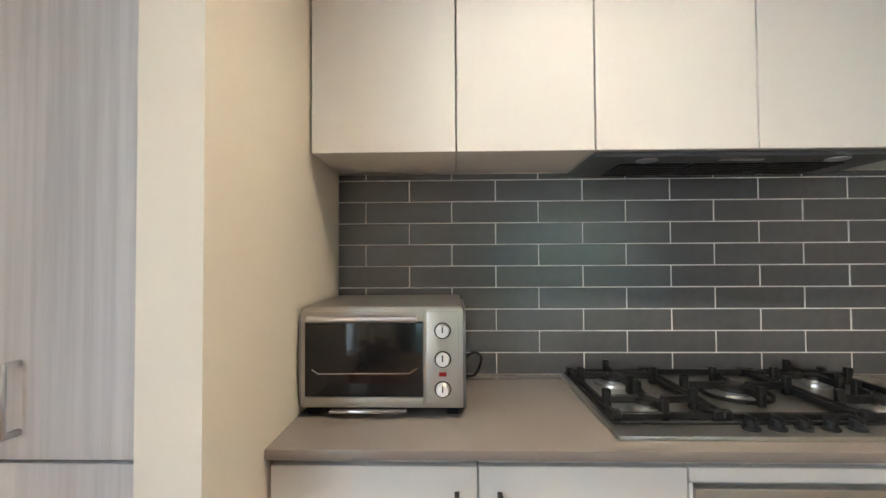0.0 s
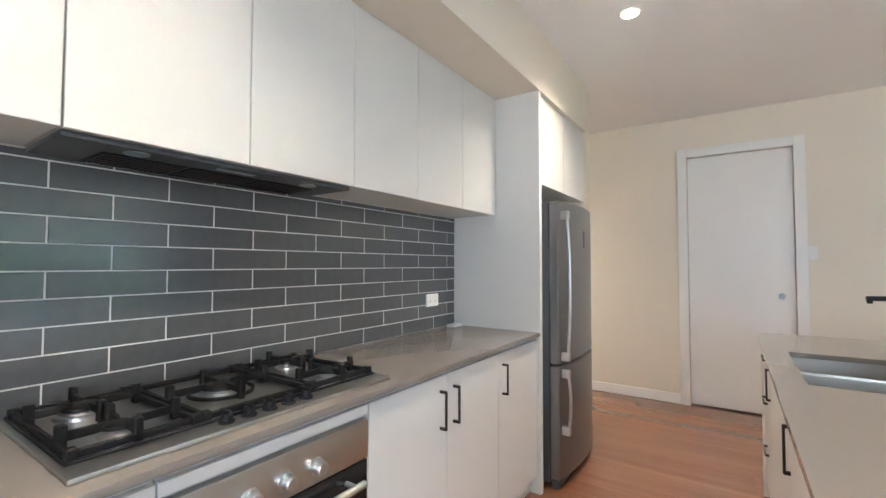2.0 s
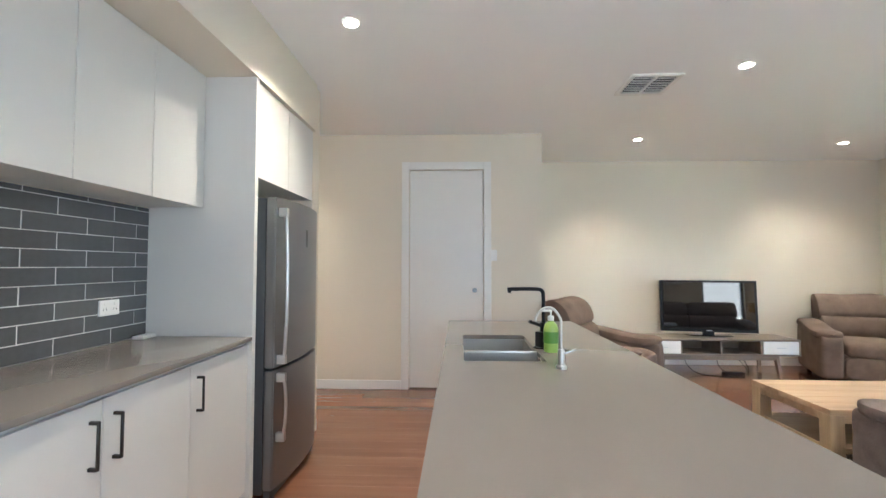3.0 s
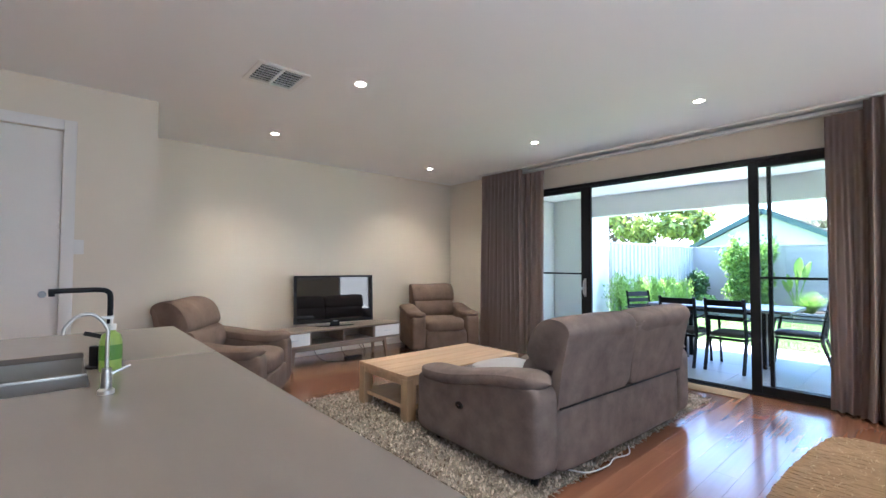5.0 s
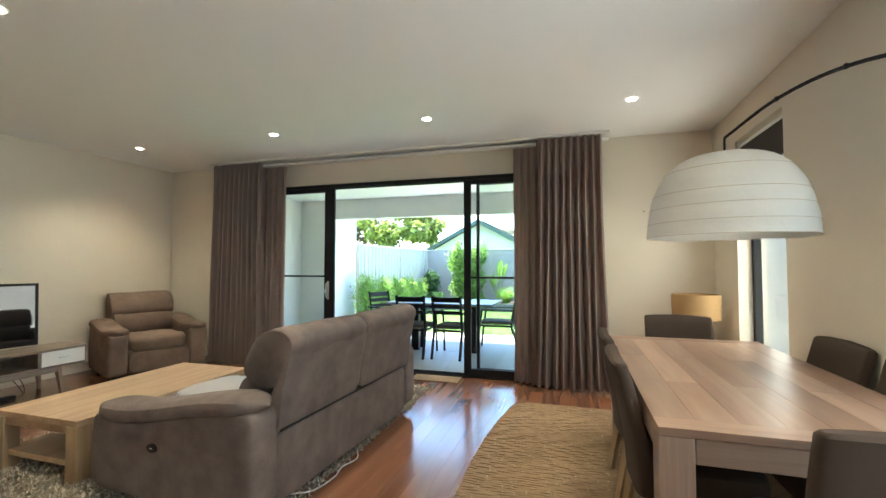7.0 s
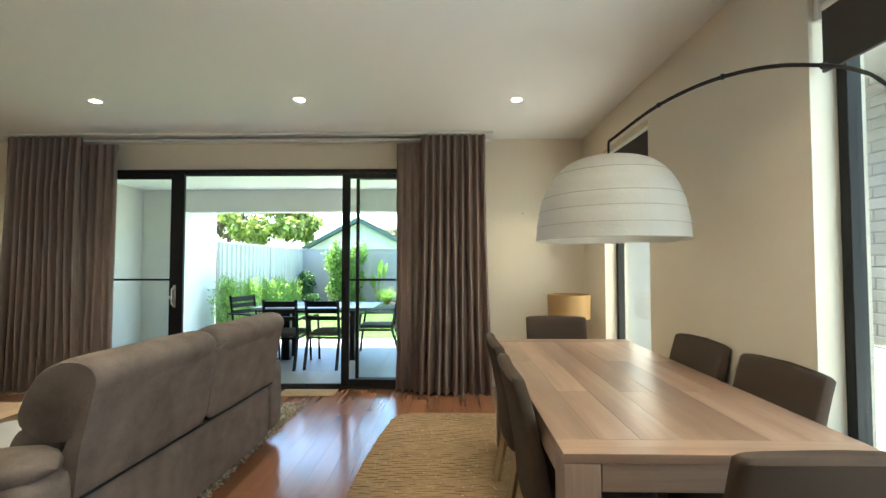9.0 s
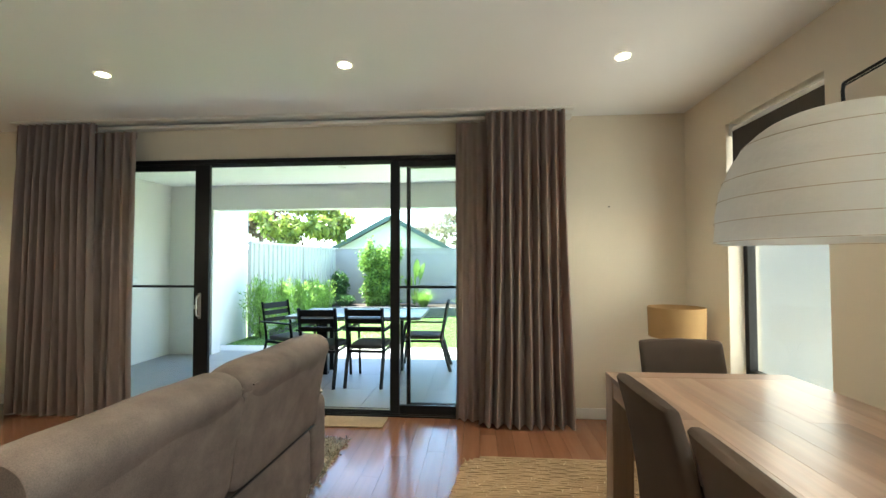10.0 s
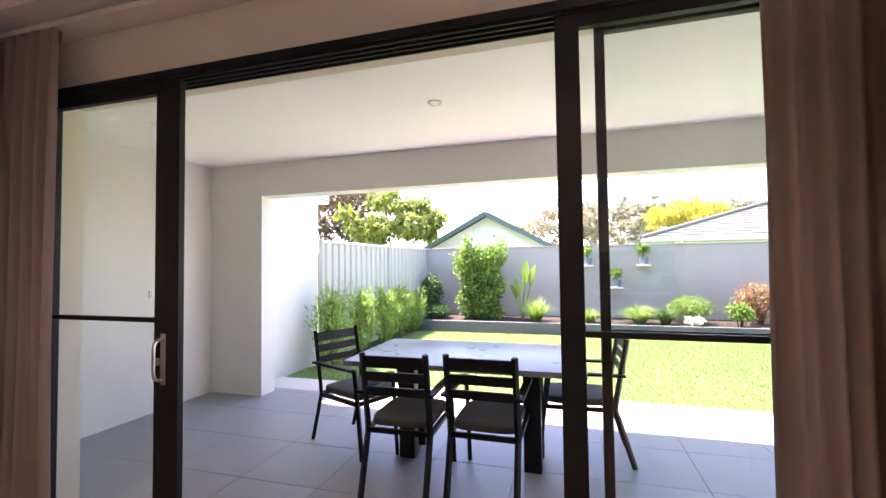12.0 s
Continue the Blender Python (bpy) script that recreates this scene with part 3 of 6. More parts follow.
for x, y in DOWN:
    downlight(x, y, H, "lit round recessed ceiling downlight with white rim", M_LAMPGLOW, 0.044)
vent = thing("ceiling_vent", pose(3.90, -3.16, H), "white square ceiling air vent with two louvred panels", "air vent")
for b in ((-0.19, 0.19, -0.19, -0.155), (-0.19, 0.19, 0.155, 0.19), (-0.19, -0.155, -0.155, 0.155), (0.155, 0.19, -0.155, 0.155), (-0.155, 0.155, -0.012, 0.012)):
    part("frame", one_box(*b, -0.014, 0.0, bev=0.003, seg=1), M_TRIM, vent)
# near-black sheet standing in for the shaded duct behind the slats
part("backing", one_box(-0.155, 0.155, -0.155, 0.155, -0.002, 0.0), M_DARK, vent)
for s in (-1, 1):
    for k in range(7):
        part("slat", box(BM(), -0.011, 0.011, -0.068, 0.068, -0.001, 0.001, m=pose(-0.13 + k * 0.043, s * 0.083, -0.010, 0, -50, 0)), M_TRIM, vent)
sw = thing("light_switch", pose(DX, -2.07, 1.41), "white double light switch plate on the wall", "switch")
part("plate", one_box(-0.009, 0, -0.036, 0.036, -0.058, 0.058, bev=0.003), M_PLASTIC, sw)
for z in (-0.018, 0.018):
    part("rocker", one_box(-0.013, -0.009, -0.010, 0.010, z - 0.011, z + 0.011, bev=0.001, seg=1), M_PLASTIC, sw)

# ---- kitchen ----
CZ = 0.92
counter = solo("worktop", one_box(-0.018, 2.846, -0.60, -0.003, CZ - 0.022, CZ, bev=0.003), M_COUNTER, "taupe engineered stone worktop along the tiled wall", "worktop")


def bar_handle(parent, x, y, z0, z1, material=None, horizontal=False):
    bm = BM()
    if horizontal:
        box(bm, z0, z1, y - 0.032, y - 0.024, x - 0.005, x + 0.005, bev=0.002, seg=1)
        for q in (z0 + 0.005, z1 - 0.005):
            box(bm, q - 0.005, q + 0.005, y - 0.026, y, x - 0.005, x + 0.005)
    else:
        box(bm, x - 0.005, x + 0.005, y - 0.032, y - 0.024, z0, z1, bev=0.002, seg=1)
        for q in (z0 + 0.005, z1 - 0.005):
            box(bm, x - 0.005, x + 0.005, y - 0.026, y, q - 0.005, q + 0.005)
    part("handle", bm, material or M_BRONZE, parent, "dark bronze bar handle")


def base_unit(x0, x1, hx):
    u = thing("base_cabinet", pose((x0 + x1) / 2, 0, 0), "white flat-front base cabinet under the stone worktop", "cabinet", "kitchen base cabinets")
    w = (x1 - x0) / 2
    part("body", one_box(-w + 0.001, w - 0.001, -0.56, -0.004, 0.11, CZ - 0.024), M_CABGAP, u)
    d = part("door", one_box(-w + 0.0015, w - 0.0015, -0.579, -0.561, 0.112, CZ - 0.042, bev=0.0015, seg=1), M_CAB, u)
    part("kickboard", one_box(-w + 0.001, w - 0.001, -0.53, -0.512, 0.0, 0.108), M_CAB, u)
    if hx is not None:
        bar_handle(d, hx - (x0 + x1) / 2, -0.579, 0.675, 0.825)
    return u


for x0, x1, hx in ((-0.014, 0.430, 0.385), (0.430, 0.868, 0.475), (1.462, 1.905, 1.858), (1.905, 2.352, 1.952), (2.352, 2.842, 2.400)):
    base_unit(x0, x1, hx)

oven = thing("oven", pose(1.165, 0, 0), "built-in stainless steel oven with three knobs and black glass", "oven")
part("housing", one_box(-0.295, 0.295, -0.56, -0.004, 0.11, CZ - 0.024), M_CABGAP, oven)
part("filler_rail", one_box(-0.295, 0.295, -0.579, -0.561, 0.848, CZ - 0.042, bev=0.0015, seg=1), M_CAB, oven)
for s in (-1, 1):
    part("filler_rail", one_box(s * 0.2915 - 0.0035, s * 0.2915 + 0.0035, -0.579, -0.561, 0.112, 0.846), M_CAB, oven)
part("control_panel", one_box(-0.286, 0.286, -0.588, -0.561, 0.722, 0.838, bev=0.003), M_STEEL, oven)
for x in (-0.105, -0.008, 0.088):
    k = BM()
    lathe(k, [(0.001, 0), (0.024, 0), (0.024, 0.006), (0.019, 0.008), (0.018, 0.028), (0.015, 0.031), (0.001, 0.031)], seg=24, m=pose(x, -0.588, 0.768, 90, 0, 0))
    part("knob", k, M_SATIN, oven, "satin alloy knob")
od = part("oven_door", one_box(-0.286, 0.286, -0.585, -0.561, 0.20, 0.716, bev=0.003), M_BLACKGLASS, oven, "black glass oven door")
oh = BM()
cyl(oh, (-0.23, -0.630, 0.675), (0.23, -0.630, 0.675), 0.011, seg=16)
for x in (-0.20, 0.20):
    cyl(oh, (x, -0.63, 0.675), (x, -0.584, 0.675), 0.008, seg=10)
part("oven_handle", oh, M_SATIN, od, "satin alloy bar handle")
part("kickboard", one_box(-0.295, 0.295, -0.53, -0.512, 0.0, 0.108), M_CAB, oven)
part("trim", one_box(-0.286, 0.286, -0.580, -0.561, 0.112, 0.196), M_STEEL, oven)

cook = thing("gas_cooktop", pose(1.165, -0.29, CZ), "stainless steel gas cooktop with five burners and black iron grates", "cooktop")
part("tray", one_box(-0.43, 0.43, -0.262, 0.25, 0.0, 0.012, bev=0.005), M_STEEL, cook)
part("well", one_box(-0.415, 0.415, -0.195, 0.235, 0.0122, 0.0145, bev=0.001, seg=1), M_STEEL, cook)
for b in ((-0.418, 0.418, -0.199, -0.191), (-0.418, 0.418, 0.231, 0.239), (-0.418, -0.410, -0.191, 0.231), (0.410, 0.418, -0.191, 0.231)):
    part("well_rim", one_box(*b, 0.0124, 0.020, bev=0.002, seg=1), M_IRON, cook, "black enamel rim round the well")
for bx, by, r in ((-0.30, -0.10, 0.034), (-0.30, 0.12, 0.046), (0.0, 0.02, 0.062), (0.30, -0.10, 0.046), (0.30, 0.12, 0.034)):
    b = part("burner", lathe(BM(), [(0.001, 0.014), (r * 1.25, 0.014), (r * 1.2, 0.022), (r, 0.026), (r, 0.032), (0.001, 0.032)], (bx, by, 0), 28), M_SATIN, cook, "alloy burner ring")
    part("burner_cap", lathe(BM(), [(0.001, 0.032), (r * 0.95, 0.032), (r * 0.92, 0.040), (r * 0.7, 0.043), (0.001, 0.043)], (bx, by, 0), 28), M_IRON, b, "black enamel cap")
part("wok_ring", lathe(BM(), [(0.083, 0.014), (0.090, 0.014), (0.090, 0.024), (0.083, 0.024)], (0, 0.02, 0), 32), M_IRON, cook)


def grate(x0, x1, cx, cys):
    g = BM()
    y0, y1, z = -0.185, 0.225, 0.050
    for b in ((x0, x0 + 0.012, y0, y1), (x1 - 0.012, x1, y0, y1), (x0, x1, y0, y0 + 0.012), (x0, x1, y1 - 0.012, y1)):
        box(g, *b, 0.018, 0.034, bev=0.002, seg=1)
    for cy in cys:
        for a in (0, 90, 180, 270):
            m = pose(cx, cy, 0, 0, 0, a)
            reach = (x1 - x0) / 2 - 0.004 if a in (0, 180) else min(abs(y0 - cy), abs(y1 - cy), 0.112)
            box(g, 0.028, reach, -0.005, 0.005, 0.030, z, bev=0.002, seg=1, m=m)
            box(g, reach - 0.020, reach, -0.009, 0.009, 0.014, z + 0.016, bev=0.003, seg=1, m=m)
    for xx in (x0 + 0.006, x1 - 0.006):
        for yy in (y0 + 0.006, y1 - 0.006):
            box(g, xx - 0.011, xx + 0.011, yy - 0.011, yy + 0.011, 0.014, 0.040, bev=0.003, seg=1)
    part("grate", g, M_IRON, cook, "black cast iron pan grate")


grate(-0.41, -0.165, -0.29, (-0.10, 0.12))
grate(-0.155, 0.155, 0.0, (0.02,))
grate(0.165, 0.41, 0.29, (-0.10, 0.12))
for k in range(5):
    kb = BM()
    lathe(kb, [(0.001, 0.012), (0.019, 0.012), (0.019, 0.016), (0.014, 0.018), (0.013, 0.034), (0.001, 0.035)], (-0.12 + k * 0.058, -0.222, 0), 20)
    box(kb, -0.124 + k * 0.058, -0.116 + k * 0.058, -0.24, -0.204, 0.030, 0.042, bev=0.002, seg=1)
    part("knob", kb, M_BLACK, cook, "black control knob")

UP = (-0.014, 0.390, 0.772, 1.212, 1.645, 2.05, 2.45, 2.842)
for x0, x1 in zip(UP, UP[1:]):
    u = thing("wall_cabinet", pose((x0 + x1) / 2, 0, 1.612), "white flat-front wall cabinet above the dark tiles", "cabinet", "kitchen wall cabinets")
    w = (x1 - x0) / 2
    part("body", one_box(-w + 0.001, w - 0.001, -0.30, -0.004, 0.004, 0.722), M_CAB, u)
    part("door", one_box(-w + 0.0018, w - 0.0018, -0.319, -0.301, 0.0, 0.722, bev=0.0015, seg=1), M_CAB, u)

hood = thing("range_hood", pose(1.21, -0.155, 1.612), "dark steel undermount range hood below the wall cabinets", "range hood")
part("panel", one_box(-0.435, 0.435, -0.140, 0.135, -0.014, -0.001, bev=0.003), M_FRIDGESIDE, hood)
for x0, x1 in ((-0.33, -0.12), (-0.11, 0.11), (0.12, 0.33)):
    fl = part("filter", one_box(x0, x1, -0.05, 0.10, -0.019, -0.014, bev=0.002, seg=1), M_IRON, hood, "dark mesh grease filter")
    for k in range(5):
        part("filter_bar", one_box(x0 + 0.01, x1 - 0.01, -0.035 + k * 0.028, -0.031 + k * 0.028, -0.022, -0.019), M_BRONZE, fl)
    part("trim_strip", one_box(x0, x1, 0.110, 0.116, -0.019, -0.014), M_CHROME, hood, "bright chrome strip")
for x in (-0.27, 0.27):
    part("hood_lamp", lathe(BM(), [(0.001, -0.017), (0.030, -0.017), (0.030, -0.014), (0.001, -0.014)], (x, -0.095, 0), 20), M_SATIN, hood)
part("control_strip", one_box(-0.06, 0.06, -0.105, -0.085, -0.016, -0.014), M_SATIN, hood)

part_panel = solo("fridge_side_panel", one_box(2.850, 2.886, -0.598, -0.003, 0.0, 2.336, bev=0.001, seg=1), M_CAB, "tall white panel beside the fridge", "panel")
ofc = thing("over_fridge_cabinet", pose(3.358, 0, 1.80), "white cabinet above the fridge with two doors", "cabinet")
part("body", one_box(-0.468, 0.468, -0.555, -0.003, 0.0, 0.534), M_CAB, ofc)
for s in (-1, 1):
    part("door", one_box(s * 0.234 - 0.232, s * 0.234 + 0.232, -0.575, -0.556, -0.004, 0.534, bev=0.0015, seg=1), M_CAB, ofc)

fr = thing("fridge", pose(3.30, 0, 0), "stainless steel upright fridge with freezer drawer and long handles", "fridge")
part("body", one_box(-0.35, 0.35, -0.615, -0.05, 0.03, 1.685, bev=0.008), M_FRIDGESIDE, fr, "dark grey fridge body")


def bowed(z0, z1):
    bm = BM()
    cols = 14
    rows = []
    for i in range(cols + 1):
        x = -0.35 + 0.70 * i / cols
        y = -0.672 - 0.040 * (1 - (x / 0.35) ** 2)
        rows.append([bm.verts.new((x, y, z0)), bm.verts.new((x, y, z1)), bm.verts.new((x, -0.618, z1)), bm.verts.new((x, -0.618, z0))])
    for a, b in zip(rows, rows[1:]):
        for k in range(4):
            bm.faces.new((a[k], a[(k + 1) % 4], b[(k + 1) % 4], b[k]))
    bm.faces.new(rows[0])
    bm.faces.new(rows[-1])
    bmesh.ops.recalc_face_normals(bm, faces=bm.faces)
    es = [e for e in bm.edges if e.calc_face_angle(0) > 0.8]
    bmesh.ops.bevel(bm, geom=es, offset=0.006, segments=2, affect="EDGES")
    return bm


for z0, z1, h0, h1, lab in ((0.725, 1.690, 0.745, 1.63, "tall bowed steel fridge door"), (0.055, 0.712, 0.315, 0.695, "bowed steel freezer door")):
    d = part("fridge_door", bowed(z0, z1), M_FRIDGE, fr, lab)
    hb = BM()
    x = -0.312
    tube(hb, spline([(x, -0.716, h0 + 0.02), (x, -0.728, (h0 * 2 + h1) / 3), (x, -0.728, (h0 + 2 * h1) / 3), (x, -0.716, h1 - 0.02)], 5), 0.010, 10)
    for z in (h0, h1 - 0.05):
        box(hb, x - 0.015, x + 0.015, -0.728, -0.678, z, z + 0.05, bev=0.005)
    part("handle", hb, M_SATIN, d, "satin alloy bar handle")
part("badge", one_box(0.02, 0.05, -0.7135, -0.7115, 1.42, 1.53), M_FRIDGESIDE, fr)
part("plinth", one_box(-0.34, 0.34, -0.66, -0.62, 0.0, 0.05), M_FRIDGESIDE, fr)

to = thing("toaster_oven", pose(0.198, -0.225, CZ) @ Matrix.Diagonal((1.08, 1.08, 1.06, 1)), "silver benchtop toaster oven with glass door and three dials", "toaster oven")
part("body", one_box(-0.19, 0.19, -0.165, 0.165, 0.018, 0.262, bev=0.012), M_CHAMPAGNE, to)
for x in (-0.193, 0.193):
    part("side_cheek", cushion(BM(), x - 0.005, x + 0.005, -0.172, 0.150, 0.006, 0.255, 7, 8), M_FRIDGE, to, "dark grey curved side cheek")
part("crumb_tray", one_box(-0.12, 0.06, -0.190, -0.176, 0.012, 0.020, bev=0.002), M_CHROME, to, "thin chrome crumb tray lip")
part("front_frame", one_box(-0.19, 0.19, -0.176, -0.166, 0.022, 0.258, bev=0.004), M_CHAMPAGNE, to)
tg = part("glass_door", one_box(-0.178, 0.098, -0.183, -0.177, 0.050, 0.226, bev=0.003), M_BLACKGLASS, to, "dark glass oven door")
hb = BM()
cyl(hb, (-0.165, -0.205, 0.235), (0.085, -0.205, 0.235), 0.008)
for x in (-0.15, 0.07):
    cyl(hb, (x, -0.205, 0.235), (x, -0.178, 0.235), 0.006, seg=10)
part("door_handle", hb, M_SATIN, tg)
part("door_rail", one_box(-0.178, 0.098, -0.184, -0.177, 0.028, 0.049, bev=0.002), M_CHAMPAGNE, to)
part("door_top_rail", one_box(-0.178, 0.098, -0.184, -0.177, 0.2265, 0.252, bev=0.002), M_CHAMPAGNE, to)
part("rack", tube(BM(), [(-0.16, -0.187, 0.115), (-0.145, -0.187, 0.105), (0.065, -0.187, 0.105), (0.085, -0.187, 0.118)], 0.0018, 6), M_CHROME, to, "chrome rack wire")
part("control_panel", one_box(0.106, 0.180, -0.181, -0.177, 0.035, 0.250, bev=0.002), M_CHAMPAGNE, to, "pale brushed dial panel")
for z in (0.205, 0.138, 0.068):
    k = BM()
    lathe(k, [(0.001, 0), (0.0155, 0), (0.0155, 0.010), (0.013, 0.018), (0.001, 0.020)], seg=24, m=pose(0.143, -0.181, z, 90, 0, 0))
    d = part("dial", k, M_SILVERDIAL, to, "pale silver dial")
    part("pointer", one_box(0.1415, 0.1445, -0.2025, -0.2005, z - 0.002, z + 0.013), M_DARK, d)
    part("dial_ring", lathe(BM(), [(0.0165, 0), (0.0195, 0), (0.0195, 0.0015), (0.0165, 0.0015)], seg=28, m=pose(0.143, -0.181, z, 90, 0, 0)), M_BRONZE, to, "thin dark scale ring")
part("indicator", one_box(0.134, 0.152, -0.184, -0.181, 0.098, 0.108, bev=0.001, seg=1), surface("red_lens", (0.35, 0.01, 0.01), 0.3, var=0.02, bmp=0), to, "small red indicator lamp")
for x in (-0.165, 0.165):
    for y in (-0.14, 0.14):
        part("foot", one_box(x - 0.014, x + 0.014, y - 0.014, y + 0.014, 0.0, 0.020, bev=0.003), M_BLACK, to)
part("power_cord", tube(BM(), spline([(0.19, 0.03, 0.08), (0.225, 0.06, 0.10), (0.250, 0.10, 0.075), (0.235, 0.13, 0.02), (0.205, 0.15, 0.005)], 8), 0.0042), M_BLACK, to, "looped black power cord")

po = thing("power_outlet", pose(2.592, -0.012, 1.096), "white double power outlet on the dark tiles", "power outlet")
part("plate", one_box(-0.058, 0.058, -0.010, 0.003, -0.037, 0.037, bev=0.003), M_PLASTIC, po)
for s in (-1, 1):
    part("rocker", one_box(s * 0.030 - 0.008, s * 0.030 + 0.008, -0.013, -0.010, 0.012, 0.026, bev=0.001, seg=1), M_PLASTIC, po)
    # dark chips on the plate draw the shade inside the socket holes
    for dx, rz in ((-0.006, 20), (0.006, -20)):
        part("socket_slot", box(BM(), -0.001, 0.001, -0.0108, -0.0098, -0.012, -0.002, m=pose(s * 0.030 + dx, 0, 0, 0, rz, 0)), M_DARK, po)
part("plug_box", one_box(-0.05, 0.05, -0.03, 0.03, 0.0, 0.018, bev=0.006), M_PLASTIC, thing("adapter_block", pose(2.775, -0.06, CZ), "small white adapter block on the worktop corner", "adapter"))

pan = thing("pantry_cabinet", pose(-0.455, 0, 0), "tall pale limed oak laminate pantry with bar handle", "cabinet")
part("body", one_box(-0.322, 0.322, -0.735, -0.003, 0.02, 2.50), M_CABGAP, pan)
d = part("door", one_box(-0.320, 0.318, -0.755, -0.736, 0.968, 2.49, bev=0.0015, seg=1), M_PANTRY, pan)
bar_handle(d, 0.070, -0.755, 1.012, 1.143, M_SATIN)
part("door", one_box(-0.320, 0.318, -0.755, -0.736, 0.10, 0.962, bev=0.0015, seg=1), M_PANTRY, pan)
part("kickboard", one_box(-0.32, 0.32, -0.70, -0.68, 0.0, 0.1), M_PANTRY, pan)
part("filler", one_box(-0.322, 0.322, -0.755, -0.003, 2.50, 2.70), M_WALL, pan)

# ---- island ----
IX0, IX1, IY0, IY1 = 0.98, 3.58, -2.475, -1.635
S0, S1, SM, SY0, SY1 = 2.315, 2.965, 2.545, -2.055, -1.725
it = BM()
for b in ((IX0, S0, IY0, IY1), (S1, IX1, IY0, IY1), (S0, S1, IY0, SY0), (S0, S1, SY1, IY1)):
    box(it, *b, CZ - 0.022, CZ)
bmesh.ops.remove_doubles(it, verts=it.verts, dist=0.0001)
solo("island_worktop", it, M_COUNTER, "taupe engineered stone island top with sink cut-out", "worktop", smooth=0)
for x0, x1, dr in ((IX0 + 0.04, 1.60, 0), (1.60, 2.20, 0), (2.20, 3.05, 0), (3.05, 3.55, 1)):
    u = thing("island_cabinet", pose((x0 + x1) / 2, 0, 0), "white flat-front island cabinet" + (" with three drawers" if dr else " under the stone top"), "cabinet", "island cabinets")
    w = (x1 - x0) / 2
    sink_unit = x0 == 2.20
    part("body", one_box(-w + 0.001, w - 0.001, -2.20, -1.68, 0.11, 0.60 if sink_unit else CZ - 0.024), M_CABGAP, u)
    if sink_unit:
        part("back_panel", one_box(-w + 0.001, w - 0.001, -2.20, -2.18, 0.60, CZ - 0.024), M_CAB, u)
    fronts = ((0.112, 0.40), (0.404, 0.66), (0.664, CZ - 0.042)) if dr else ((0.112, CZ - 0.042),)
    for z0, z1 in fronts:
        d = part("drawer_front" if dr else "door", one_box(-w + 0.0015, w - 0.0015, -1.679, -1.661, z0, z1, bev=0.0015, seg=1), M_CAB, u)
        hb = BM()
        if dr:
            box(hb, -0.075, 0.075, -1.650, -1.642, z1 - 0.06, z1 - 0.05, bev=0.002, seg=1)
            for q in (-0.07, 0.07):
                box(hb, q - 0.005, q + 0.005, -1.661, -1.645, z1 - 0.06, z1 - 0.05)
        else:
            box(hb, w - 0.05, w - 0.04, -1.650, -1.642, 0.675, 0.825, bev=0.002, seg=1)
            for q in (0.68, 0.82):
                box(hb, w - 0.05, w - 0.04, -1.661, -1.645, q - 0.005, q + 0.005)
        part("handle", hb, M_BRONZE, d, "dark bronze bar handle")
    part("kickboard", one_box(-w + 0.001, w - 0.001, -1.73, -1.712, 0.0, 0.108), M_CAB, u)
    part("plinth", one_box(-w + 0.001, w - 0.001, -2.19, -1.75, 0.0, 0.109), M_CABGAP, u)
solo("island_end_panel", one_box(IX0 + 0.01, IX0 + 0.038, -2.46, -1.65, 0, CZ - 0.023), M_CAB, "white end panel of the kitchen island", "panel")
solo("island_far_panel", one_box(IX1 - 0.028, IX1 - 0.004, -2.46, -1.65, 0, CZ - 0.023), M_CAB, "white far end panel of the kitchen island", "panel")
snk = thing("sink", pose(0, 0, CZ), "double bowl stainless steel undermount sink", "sink")
for x0, x1 in ((S0, SM - 0.012), (SM + 0.012, S1)):
    bm = BM()
    y0, y1, dz, th = SY0, SY1, -0.19, 0.004
    box(bm, x0, x1, y0, y1, dz - th, dz)
    for b in ((x0 - th, x0, y0 - th, y1 + th), (x1, x1 + th, y0 - th, y1 + th), (x0, x1, y0 - th, y0), (x0, x1, y1, y1 + th)):
        box(bm, *b, dz, -0.024 if b[0] < SM - 0.1 or b[1] > SM + 0.1 else -0.010)
    w = part("bowl", bm, M_STEEL, snk)
    part("drain", lathe(BM(), [(0.001, 0.001), (0.040, 0.001), (0.042, 0.004), (0.030, 0.006), (0.001, 0.004)], ((x0 + x1) / 2, (y0 + y1) / 2, dz), 24), M_CHROME, w, "round chrome drain")
part("divider", one_box(SM - 0.008, SM + 0.008, SY0, SY1, -0.10, -0.004, bev=0.003), M_STEEL, snk)
tap = thing("kitchen_tap", pose(2.74, -2.125, CZ), "matt black square-necked kitchen mixer tap", "tap")
part("base", lathe(BM(), [(0.001, 0), (0.027, 0), (0.027, 0.012), (0.022, 0.016), (0.001, 0.016)], seg=24), M_BLACK, tap)
tb = BM()
tube(tb, spline([(0, 0, 0.012), (0, 0, 0.14), (0, 0, 0.235), (0, 0.008, 0.257), (0, 0.030, 0.265), (0, 0.10, 0.266), (0, 0.178, 0.264)], 5), 0.0095, 10)
cyl(tb, (0, 0.168, 0.262), (0, 0.168, 0.246), 0.009)
cyl(tb, (0, 0, 0.012), (0, 0, 0.10), 0.017, seg=20)
part("spout", tb, M_BLACK, tap)
part("lever", box(BM(), -0.011, 0.011, 0.0, 0.075, 0.0, 0.016, bev=0.004, m=pose(0.0, 0.012, 0.075, 20, 0, 25)), M_BLACK, tap)
ft = thing("filter_tap", pose(2.20, -2.085, CZ), "slim chrome gooseneck water filter tap", "tap")
